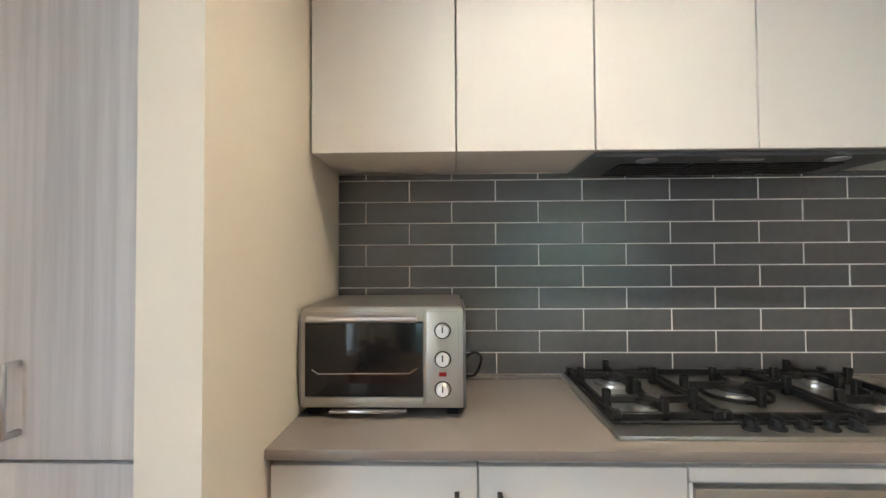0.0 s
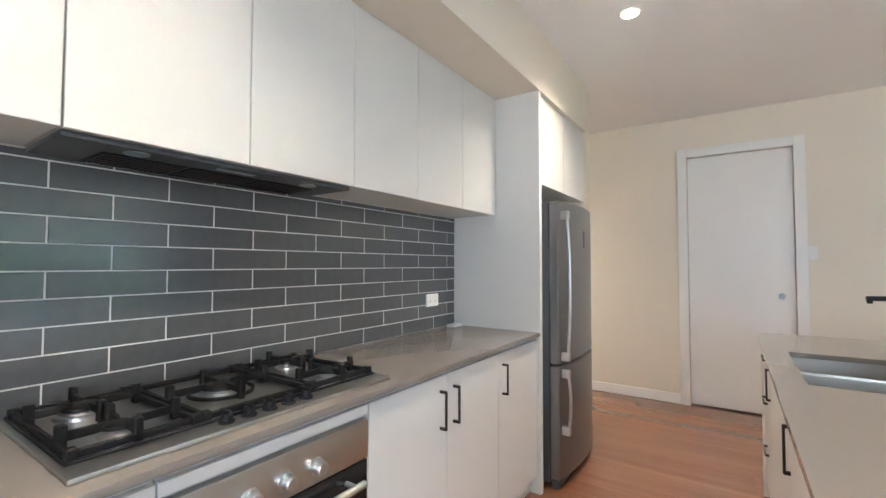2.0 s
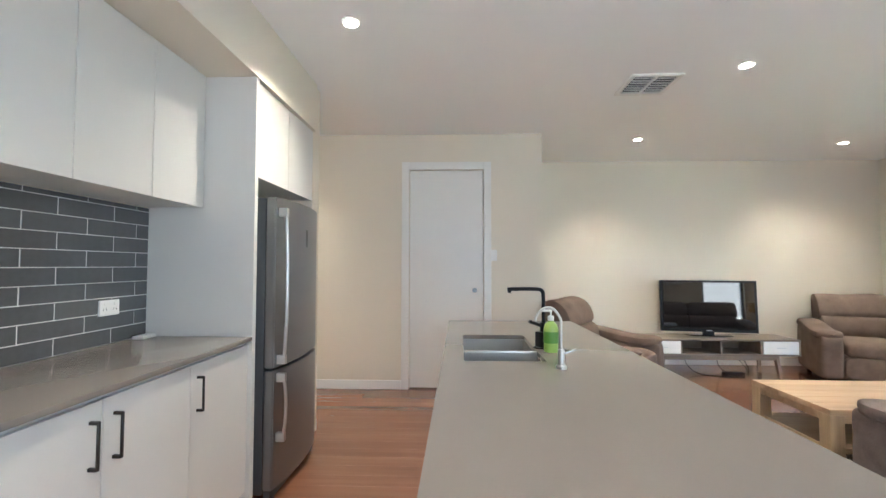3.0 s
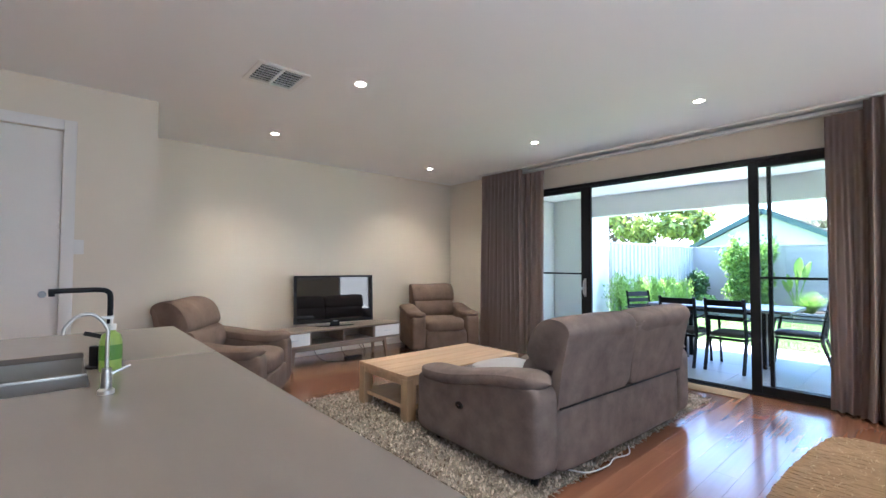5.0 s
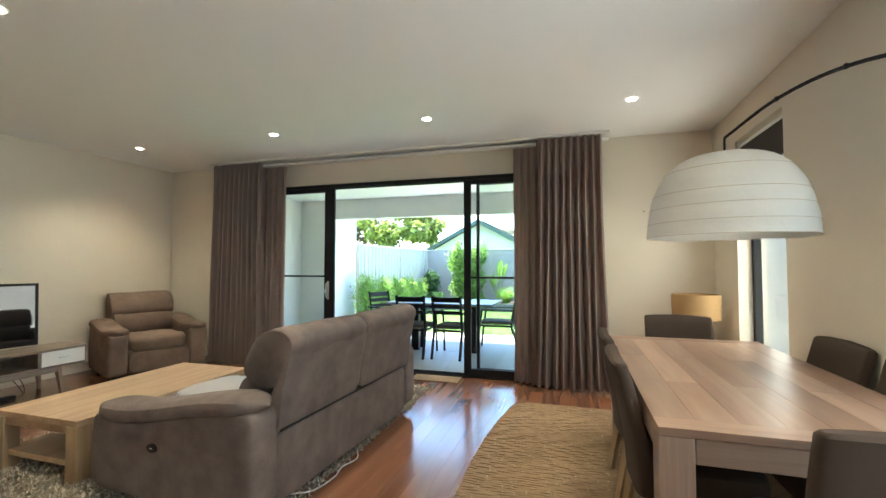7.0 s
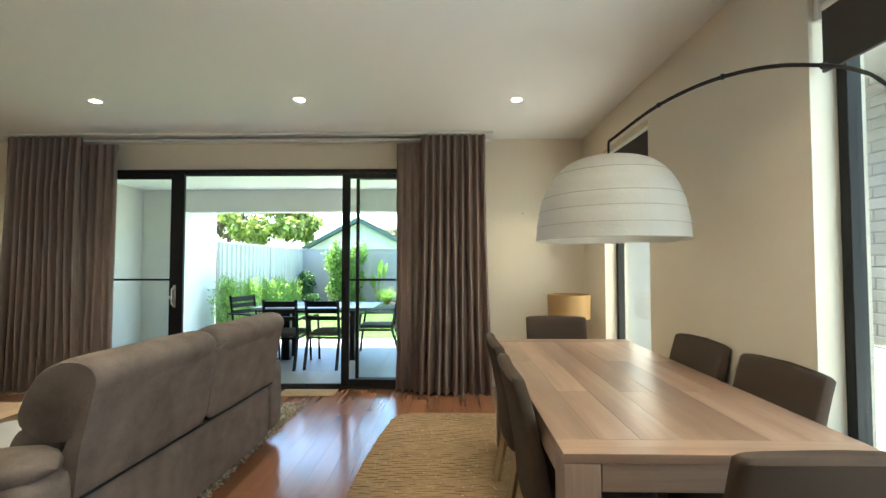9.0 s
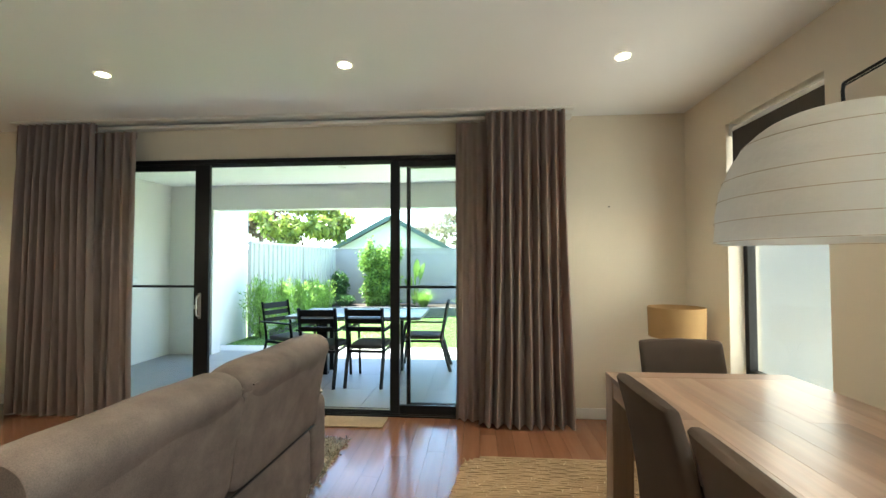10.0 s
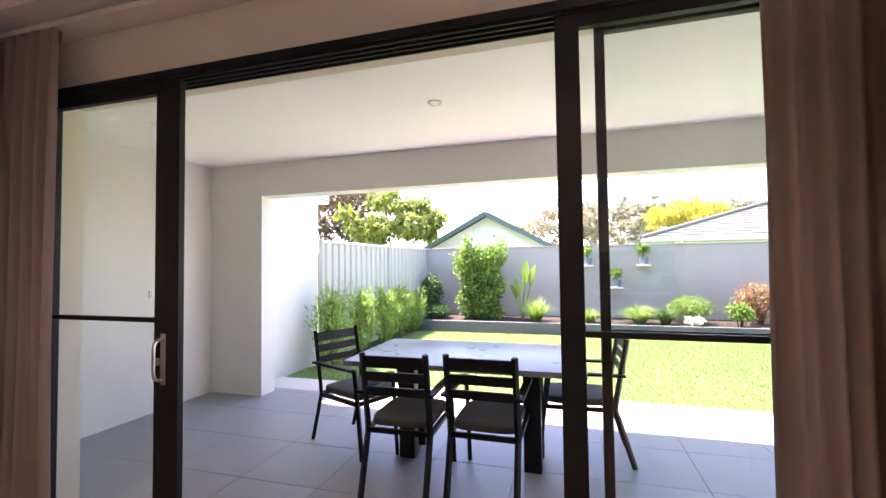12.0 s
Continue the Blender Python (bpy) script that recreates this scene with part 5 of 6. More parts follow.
def dining_chair(m):
    c = thing("dining_chair", m, "brown woven upholstered dining chair with ash legs", "chair", "dining chairs")
    part("seat", cushion(BM(), -0.24, 0.21, -0.24, 0.24, 0.37, 0.485, 7, 8), M_CHAIR, c)
    bm = BM()
    n, seg = 12, 12
    for_rows = []
    for i in range(n + 1):
        s = i / n
        z = 0.36 + 0.517 * s
        x = 0.205 + 0.045 * s + 0.055 * s * s
        th = 0.040 - 0.010 * s
        hw = 0.240
        ring = []
        for k in range(28):
            a = 2 * math.pi * k / 28
            cx, cy = math.copysign(abs(math.cos(a)) ** 0.35, math.cos(a)), math.copysign(abs(math.sin(a)) ** 0.25, math.sin(a))
            ring.append(bm.verts.new((x + th * cx + 0.020 * (cy ** 2 - 0.5) * -1, hw * cy, z + (0.012 * (1 - cy * cy) if i == n else 0))))
        for_rows.append(ring)
    cap = [bm.verts.new((v.co.x * 0.6 + 0.305 * 0.4, v.co.y * 0.965, v.co.z + 0.012)) for v in for_rows[-1]]
    for_rows.append(cap)
    for a, b in zip(for_rows, for_rows[1:]):
        for k in range(28):
            bm.faces.new((a[k], a[(k + 1) % 28], b[(k + 1) % 28], b[k]))
    bm.faces.new(for_rows[0])
    bm.faces.new(for_rows[-1])
    part("backrest", bm, M_CHAIR, c, smooth=50)
    for x, dx in ((-0.20, 0), (0.19, 0.07)):
        for y in (-0.20, 0.20):
            lg = BM()
            cyl(lg, (x + dx, y, 0), (x, y, 0.39), 0.019, 0.030, 4)
            part("leg", lg, M_LEG, c, "square tapered ash leg", smooth=0)
    return c


CHAIRS = ((0.14, -4.40, 0), (0.145, -5.02, 1), (-0.43, -4.42, 180), (-0.43, -5.02, 180), (-0.19, -3.83, 90), (-0.16, -5.76, -90))
first = None
for x, y, a in CHAIRS:
    m = pose(x, y, 0.014, 0, 0, a)
    first = dining_chair(m) if first is None else (copy_thing(first, m) and first)

al = thing("arc_floor_lamp", pose(-0.60, -3.70, 0), "arching black floor lamp with a large white paper dome shade", "floor lamp")
ax, ay = 0.45, -1.12
part("base", lathe(BM(), [(0.001, 0), (0.15, 0), (0.15, 0.025), (0.13, 0.04), (0.02, 0.045), (0.001, 0.045)], (0.0, 0.05, 0), 32), M_BLACK, al)
arc = spline([(0, 0.05, 0.03), (0, 0.07, 0.8), (0, 0.03, 1.45), (0.012, -0.10, 1.85), (0.08, -0.32, 2.02), (0.20, -0.56, 2.085), (0.33, -0.82, 2.068), (ax, ay, 1.985)], 8)
part("arm", tube(BM(), arc, 0.0052, 8), M_BLACK, al)
part("flex", tube(BM(), [p + Vector((0.004, 0.012, -0.012 if i > 10 else 0)) for i, p in enumerate(arc) if i % 2 == 0], 0.003, 6), M_BLACK, al, "black flex bound to the arm")
for k in (30, 40, 48):
    part("clip", box(BM(), -0.008, 0.008, -0.009, 0.009, -0.013, 0.008, bev=0.003, seg=1, m=Matrix.Translation(arc[k])), M_BLACK, al)
part("hook", tube(BM(), [(ax, ay, 1.985), (ax, ay - 0.006, 1.96), (ax, ay - 0.002, 1.86)], 0.006, 8), M_BLACK, al)
bm = BM()
R, HH, rings, sg = 0.378, 0.437, 22, 64
rr = np.random.default_rng(12)
prev = None
inner_prev = None
for i in range(rings + 1):
    s = i / rings
    ang = s * math.pi / 2
    r = R * max(0.04, math.cos(ang) ** 0.62)
    z = HH * math.sin(ang) ** 1.0
    ring = []
    for k in range(sg):
        a = 2 * math.pi * k / sg
        ridge = 0.002 * math.cos(s * 2 * math.pi * 7.0)
        crease = 0.006 * noise.noise(Vector((math.cos(a) * 3, math.sin(a) * 3, s * 5)))
        fac = 1 + (ridge + crease * math.cos(ang)) / R
        ring.append(bm.verts.new((ax + r * fac * math.cos(a), ay + r * fac * math.sin(a), 1.457 + z + 0.012 * noise.noise(Vector((math.cos(a) * 2, math.sin(a) * 2, 9)))  * (1 - s))))
    if prev:
        for k in range(sg):
            bm.faces.new((prev[k], prev[(k + 1) % sg], ring[(k + 1) % sg], ring[k]))
    prev = ring
bmesh.ops.solidify(bm, geom=bm.faces[:], thickness=0.0015)
part("shade", bm, M_PAPER, al, "white crumpled rice paper dome", smooth=30)
# darker rings put in for the shade of the paper's creases
wr = BM()
for s in (0.0, 0.10, 0.215, 0.33, 0.56):
    ang = s * math.pi / 2
    r = R * math.cos(ang) ** 0.62 + 0.0035
    z = 1.457 + HH * math.sin(ang)
    tube(wr, [(ax + r * math.cos(2 * math.pi * k / 48), ay + r * math.sin(2 * math.pi * k / 48), z) for k in range(49)], 0.0009, 5)
part("hoop", wr, M_LEG, al, "thin tan rings drawn for the shaded creases of the paper")

st = thing("side_table", pose(-0.40, -6.62, 0), "oak lamp table with an open shelf in the corner", "side table")
part("top", one_box(-0.30, 0.30, -0.36, 0.36, 0.425, 0.46, bev=0.003), M_OAK, st)
part("shelf", one_box(-0.28, 0.28, -0.34, 0.34, 0.12, 0.15, bev=0.003), M_OAK, st)
for x in (-0.265, 0.265):
    for y in (-0.325, 0.325):
        part("leg", one_box(x - 0.035, x + 0.035, y - 0.035, y + 0.035, 0, 0.424, bev=0.003), M_LEG, st)
for s in (-1, 1):
    part("apron", one_box(-0.228, 0.228, s * 0.335 - 0.012, s * 0.335 + 0.012, 0.36, 0.424), M_OAK, st)
    part("apron", one_box(s * 0.275 - 0.012, s * 0.275 + 0.012, -0.288, 0.288, 0.36, 0.424), M_OAK, st)
tl = thing("table_lamp", pose(-0.47, -6.80, 0.46), "table lamp with mustard drum shade and driftwood stick base", "table lamp")
part("shade", (lambda b: (lathe(b, [(0.196, 0.345), (0.200, 0.345), (0.206, 0.575), (0.202, 0.575)], seg=48), b)[1])(BM()), M_SHADE, tl, "mustard fabric drum shade")
for k in range(6):
    a = k * math.pi / 3 + 0.3
    part("stick", tube(BM(), spline([(0.10 * math.cos(a), 0.10 * math.sin(a), 0.0), (0.015 * math.cos(a + 0.6), 0.015 * math.sin(a + 0.6), 0.17), (0.075 * math.cos(a + 2.8), 0.075 * math.sin(a + 2.8), 0.33)], 4), 0.012, 7), M_UNIT, tl, "greyed driftwood stick")
part("stem", cyl(BM(), (0, 0, 0.15), (0, 0, 0.44), 0.006), M_SATIN, tl)
sp2 = BM()
for k in range(3):
    a = k * 2 * math.pi / 3
    cyl(sp2, (0, 0, 0.44), (0.2 * math.cos(a), 0.2 * math.sin(a), 0.44), 0.003, seg=6)
part("spider", sp2, M_SATIN, tl)

# ---- patio ----
AX, AY0, AZ, BZ = 5.82, -9.62, 2.57, 2.20
patio = solo("patio_slab", one_box(-4.5, AX + 0.2, -9.96, GY - 0.205, -0.16, -0.034), M_GROUT, "grey porcelain paved patio floor", "patio", "structure")
wall("patio_side_wall", "white rendered side wall of the patio", (AX, AX + 0.2, -9.84, GY - 0.2, -0.1, 3.0), material=M_RENDER)
wall("patio_pier", "white rendered pier at the patio opening", (5.13, AX, -9.84, AY0, -0.1, BZ), material=M_RENDER)
wall("patio_beam", "white rendered beam across the patio opening", (-4.5, AX, -9.84, AY0, BZ, 3.0), material=M_RENDER)
wall("patio_far_wall", "white rendered wall closing the far side of the patio", (-4.7, -4.5, -9.84, GY - 0.2, -0.1, 3.0), material=M_RENDER)
wall("outer_house_wall", "white rendered outside wall of the house", (-4.5, WX - 0.22, GY - 0.2, GY - 0.05, -0.1, 3.0), material=M_RENDER)
solo("patio_ceiling", one_box(-4.5, AX, AY0, GY - 0.2, AZ, AZ + 0.1), M_CEIL, "flat white patio ceiling", "ceiling", "structure")
wall("house_roof", "flat roof slab over the house", (WX - 0.4, TX + 0.4, GY - 0.2, 2.6, 2.84, 3.0), (-4.7, AX + 0.2, -9.95, GY - 0.2, 3.0, 3.1), material=M_RENDER)
wall("boundary_wall", "tall white rendered boundary wall beside the patio", (5.60, 5.80, -11.48, -9.842, -0.1, 2.95), material=M_RENDER)
for x, y in ((2.73, -8.48), (5.00, -8.2), (0.2, -8.48)):
    downlight(x, y, AZ, "unlit round patio ceiling downlight with white rim", M_TRIM)
wo = thing("weatherproof_outlet", pose(AX, -8.9, 1.15), "small white outdoor power outlet on the rendered wall", "power outlet")
part("plate", one_box(-0.02, 0, -0.06, 0.06, -0.04, 0.04, bev=0.005), M_PLASTIC, wo)
part("cover", one_box(-0.032, -0.02, -0.05, 0.05, -0.03, 0.03, bev=0.005), M_PLASTIC, wo)
# sunlit slab edge, its brightness put into a paler colour than the pavers
solo("patio_edge", one_box(-4.5, 5.60, -10.42, -9.962, -0.16, -0.030, bev=0.004), M_STRIP, "sunlit outer strip of the patio slab in a paler colour", "paving", "structure")

ot = thing("outdoor_table", pose(2.56, -8.78, -0.03), "square grey slab outdoor table on dark pedestal legs", "outdoor table")
part("top", one_box(-0.82, 0.82, -0.46, 0.46, 0.735, 0.772, bev=0.004), M_OUTTOP, ot)
for s in (-1, 1):
    for q in (-1, 1):
        part("leg", one_box(s * 0.46 - 0.06, s * 0.46 + 0.06, q * 0.12 - 0.045, q * 0.12 + 0.045, 0, 0.735, bev=0.003), M_BLACK, ot)
part("stretcher", one_box(-0.40, 0.40, -0.03, 0.03, 0.66, 0.734, bev=0.003), M_BLACK, ot)


def patio_chair(m):
    """Metal armchair facing +y, with a slatted back."""
    c = thing("patio_chair", m, "charcoal metal patio armchair with slatted back and grey cushion", "outdoor chair", "patio chairs")
    for s in (-1, 1):
        part("back_leg", tube(BM(), [(s * 0.207, -0.372, 0), (s * 0.207, -0.25, 0.40), (s * 0.207, -0.262, 0.50), (s * 0.207, -0.338, 0.90)], 0.020, 4), M_BLACK, c, smooth=0)
        part("front_leg", tube(BM(), [(s * 0.222, 0.285, 0), (s * 0.222, 0.235, 0.42), (s * 0.222, 0.20, 0.645)], 0.019, 4), M_BLACK, c, smooth=0)
        part("armrest", box(BM(), -0.025, 0.025, -0.27, 0.24, -0.010, 0.010, bev=0.004, m=pose(s * 0.225, -0.05, 0.648, 0, 0, 0)), M_BLACK, c)
        part("seat_rail", one_box(s * 0.212 - 0.012, s * 0.212 + 0.012, -0.25, 0.23, 0.385, 0.415), M_BLACK, c)
    for y in (-0.26, 0.22):
        part("seat_rail", one_box(-0.20, 0.20, y - 0.012, y + 0.012, 0.385, 0.415), M_BLACK, c)
    for k, hgt in enumerate((0.075, 0.06, 0.055)):
        z = 0.845 - k * 0.092
        part("slat", box(BM(), -0.194, 0.194, -0.008, 0.008, -hgt / 2, hgt / 2, bev=0.003, seg=1, m=pose(0, -0.23 - math.tan(radians(7)) * z, z, 7, 0, 0)), M_BLACK, c)
    part("seat_cushion", cushion(BM(), -0.205, 0.205, -0.25, 0.235, 0.415, 0.475, 6, 8), M_OUTSEAT, c, "grey fabric seat cushion")
    return c


PC = ((2.885, -8.37, 1), (2.345, -8.42, -1), (3.485, -8.79, -114), (1.80, -9.05, 92))
pc = None
for x, y, a in PC:
    m = pose(x, y, -0.03, 0, 0, 180 + a)
    pc = patio_chair(m) if pc is None else (copy_thing(pc, m) and pc)

# ---- garden ----
GZ = -0.045
solo("ground", one_box(-140, 140, -240, 60, -0.9, GZ - 0.12), M_LAWN, "open ground beyond the garden", "ground", "structure")
solo("lawn", one_box(-4.4, 5.45, -14.55, -10.425, GZ - 0.2, GZ), M_LAWN, "bright mown green lawn", "lawn", "structure")
rng = np.random.default_rng(21)
gx, gy = rng.uniform(-4.3, 5.4, 90000), rng.uniform(-14.5, -10.43, 90000)
gl = leaves("grass", np.stack([gx, gy, np.full(90000, GZ - 0.004)], 1), 0.045, L_GRASS, None, "short sunlit lawn grass blades", 7, 1.4, 22)
tagged(gl, "", "grass", "", "stuff")
bed = thing("garden_bed", pose(0, 0, 0), "raised garden bed with grey sleeper edging and mulch", "garden bed", kind="structure")
for x0, x1 in ((-4.4, -2.0), (-1.996, 0.4), (0.404, 2.8), (2.804, 5.45)):
    part("sleeper", one_box(x0, x1, -14.66, -14.57, GZ - 0.1, 0.19, bev=0.006), M_SLEEPER, bed)
part("soil", one_box(-4.4, 5.45, -16.1, -14.662, GZ - 0.1, 0.15), M_SOIL, bed)
solo("side_bed", one_box(5.05, 5.42, -14.55, -11.5, GZ - 0.1, GZ + 0.02), M_SOIL, "narrow mulched strip along the steel fence", "garden bed", "structure")
bw = thing("garden_wall", pose(0, 0, 0), "grey rendered garden wall behind the planted bed", "garden wall", kind="structure")
part("wall_face", one_box(-2.45, 5.50, -16.3, -16.12, -0.1, 1.78), M_GREYRENDER, bw)
part("capping", one_box(-2.46, 5.50, -16.33, -16.09, 1.78, 1.81, bev=0.005), M_GREYRENDER, bw)


def steel_fence(name, p0, p1, label):
    """Ribbed steel panels between posts under a capping rail."""
    f = thing(name, pose(*p0, 0, 0, 0, math.degrees(math.atan2(p1[1] - p0[1], p1[0] - p0[0]))), label, "fence", kind="structure")
    L = math.hypot(p1[0] - p0[0], p1[1] - p0[1])
    n = max(1, round(L / 2.35))
    w = L / n
    bm = BM()
    xs = []
    pitch = 0.19
    x = 0.03
    while x < w - 0.03 - pitch:
        xs += [(x, 0), (x + 0.07, 0), (x + 0.085, 0.032), (x + 0.160, 0.032), (x + 0.175, 0)]
        x += pitch
    xs.append((w - 0.03, 0))
    for y_off in (0, 0.002):
        vs = [(bm.verts.new((a, b + y_off, 0.03)), bm.verts.new((a, b + y_off, 1.77))) for a, b in xs]
        for (a, b), (c, d) in zip(vs, vs[1:]):
            bm.faces.new((a, c, d, b))
    me = mesh_from("fence_panel", bm, M_FENCE, 25)
    for k in range(n):
        o = new("fence_panel", me)
        o.parent, o.location = f, (k * w, 0, 0)
        part("rail", one_box(k * w + 0.03, (k + 1) * w - 0.03, -0.012, 0.046, 1.76, 1.81, bev=0.005, seg=1), M_FENCE, f)
        part("rail", one_box(k * w + 0.03, (k + 1) * w - 0.03, -0.012, 0.046, -0.05, 0.04, bev=0.005, seg=1), M_FENCE, f)
    for k in range(n + 1):
        part("post", one_box(k * w - 0.028, k * w + 0.028, -0.020, 0.054, -0.1, 1.815, bev=0.004, seg=1), M_FENCE, f)


steel_fence("side_fence", (5.40, -16.3), (5.56, -11.49), "cream ribbed steel boundary fence")
steel_fence("back_fence", (-4.4, -16.22), (-2.47, -16.22), "cream ribbed steel fence at the garden end")
steel_fence("far_side_fence", (-4.4, -10.4), (-4.4, -16.2), "cream ribbed steel fence on the far side")


def bush(name, x, y, z, rx, rz, n, size, mat, label, seed, trunk=True, stems=7, aspect=2.0, up=0.3, clumps=18, group=""):
    b = thing(name, pose(x, y, z), label, "shrub", group)
    rg = np.random.default_rng(seed)
    pts = cloud(rg, (0, 0, rz), (rx, rx, rz), n, clumps, 0.5, 0.35)
    pts = pts[pts[:, 2] > 0.01]
    leaves("foliage", pts, size, mat, b, "", aspect, up, seed + 1)
    st_ = BM()
    for k in range(stems):
        a = rg.uniform(0, 6.28)
        q = rg.uniform(0.3, 0.8)
        tube(st_, spline([(0.03 * math.cos(a), 0.03 * math.sin(a), -0.02), (rx * 0.3 * q * math.cos(a), rx * 0.3 * q * math.sin(a), rz * 0.6), (rx * q * math.cos(a), rx * q * math.sin(a), rz * 1.5)], 3), [0.012, 0.011, 0.010, 0.008, 0.007, 0.005, 0.003], 5)
    part("stems", st_, M_BARK, b)
    return b


def conifer(x, y, hgt, seed):
    """A young upright conifer of many rising feathery sprays."""
    c = thing("conifer", pose(x, y, GZ), "young feathery bright green conifer along the fence", "conifer", "conifers by the fence")
    rg = np.random.default_rng(seed)
    part("trunk", tube(BM(), [(0, 0, 0), (0.01, 0.01, hgt * 0.5), (0, 0, hgt * 0.95)], [0.022, 0.014, 0.004], 6), M_BARK, c)
    pts = []
    for k in range(125):
        z0 = rg.uniform(0.0, 0.80) ** 1.25 * hgt
        a = rg.uniform(0, 6.28)
        ln = (0.24 + 0.14 * rg.uniform()) * (1.1 - 0.90 * z0 / hgt)
        rise = rg.uniform(1.0, 2.1)
        for q in range(26):
            s = rg.uniform(0.1, 1)
            j = rg.normal(size=3) * 0.025
            pts.append((ln * s * math.cos(a) + j[0], ln * s * math.sin(a) + j[1], z0 + ln * rise * s * s + j[2]))
    leaves("foliage", pts, 0.085, L_CONIFER, c, "", 6, 1.6, seed)


for k, (y, hh) in enumerate(((-11.2, 1.18), (-12.1, 1.12), (-13.0, 1.04), (-13.8, 1.05), (-14.45, 0.92))):
    conifer(5.18 + 0.03 * math.sin(k * 3), y, hh, 40 + k)

hedge = thing("hedge_shrub", pose(3.82, -15.45, 0.15), "tall clipped light green hedge shrub in the bed", "shrub")
rng = np.random.default_rng(60)
n = 9000
hp = np.stack([rng.uniform(-1, 1, n), rng.uniform(-1, 1, n), rng.uniform(0, 1, n)], 1)
ends = np.array([(rng.uniform(-0.55, 0.55), rng.uniform(-0.35, 0.35), rng.uniform(1.25, 1.72)) for _ in range(26)])
wave = (0.80 + 0.20 * np.sin(hp[:, 2] * 13 + hp[:, 0] * 5) * rng.uniform(0.3, 1, n)) * (0.92 + 0.14 * hp[:, 2])
hp = np.stack([hp[:, 0] * 0.58 * wave, hp[:, 1] * 0.42 * wave, 0.03 + hp[:, 2] * (1.52 + 0.10 * np.sin(hp[:, 0] * 9 + 1))], 1)
tw = ends[rng.integers(0, 26, 1300)] + rng.normal(size=(1300, 3)) * np.array([0.05, 0.05, 0.10])
leaves("foliage", np.concatenate([hp, tw]), 0.085, L_HEDGE, hedge, "", 1.6, 0.4, 61)
stb = BM()
for k in range(6):
    cyl(stb, (-0.4 + k * 0.16, 0, -0.03), (-0.42 + k * 0.17, 0.05, 1.1), 0.016, 0.008, 6)
part("stems", stb, M_BARK, hedge)
bush("garden_shrub", 5.02, -15.45, 0.15, 0.36, 0.52, 2600, 0.085, L_DARK, "dark green shrub by the fence corner", 70)
bush("garden_shrub", 4.75, -15.05, 0.15, 0.34, 0.17, 1500, 0.06, L_DARK, "low dark green shrub at the bed edge", 72)
bush("garden_shrub", -0.50, -15.40, 0.15, 0.52, 0.30, 3600, 0.05, L_HEDGE, "rounded grey-green shrub in the bed", 74)
bush("garden_shrub", -1.72, -15.45, 0.15, 0.55, 0.48, 2600, 0.06, L_DRY, "dry brown twiggy shrub in the bed", 76, stems=22)
bush("garden_shrub", -1.25, -15.05, 0.15, 0.30, 0.24, 1300, 0.06, L_HEDGE, "small green shrub at the bed edge", 78)
bush("flower_shrub", -0.45, -14.95, 0.15, 0.25, 0.10, 700, 0.05, leafy("white_flower", (0.35, 0.42, 0.25), (0.75, 0.74, 0.68), 0.2), "low white-flowering plant at the bed edge", 80)


def tussock(x, y, r, hgt, n, mat, label, seed):
    t = thing("tussock_grass", pose(x, y, 0.15), label, "grass clump", "tussock grasses")
    rg = np.random.default_rng(seed)
    verts, faces = [], []
    for k in range(n):
        a, lean, L = rg.uniform(0, 6.28), rg.uniform(0.2, 1.1), hgt * rg.uniform(0.7, 1.2)
        d = np.array([math.cos(a), math.sin(a), 0])
        s = np.array([-math.sin(a), math.cos(a), 0]) * 0.010
        base = d * rg.uniform(0, 0.08)
        i0 = len(verts)
        for q in (0, 0.35, 0.7, 1.0):
            p = base + d * (r * lean * q ** 1.6) + np.array([0, 0, L * (q - 0.42 * lean * q * q)])
            w = s * (1 - q * 0.9)
            verts += [tuple(p - w), tuple(p + w)]
        for q in range(3):
            b = i0 + q * 2
            faces.append((b, b + 1, b + 3, b + 2))
    me = bpy.data.meshes.new("blades")
    me.from_pydata(verts, [], faces)
    finish(me, mat, 0)
    o = new("blades", me)
    o.parent = t


tussock(2.55, -15.0, 0.55, 0.55, 420, L_HEDGE, "arching bright green tussock grass in the bed", 90)
tussock(0.50, -15.1, 0.60, 0.42, 460, L_HEDGE, "arching bright green tussock grass in the bed", 91)
tussock(0.02, -15.1, 0.42, 0.38, 300, L_DARK, "arching dark green tussock grass in the bed", 92)
tussock(1.45, -15.1, 0.38, 0.34, 260, L_HEDGE, "arching bright green tussock grass in the bed", 93)

bop = thing("strelitzia", pose(2.86, -15.45, 0.15), "upright broad-leaved strelitzia with paddle leaves", "plant")
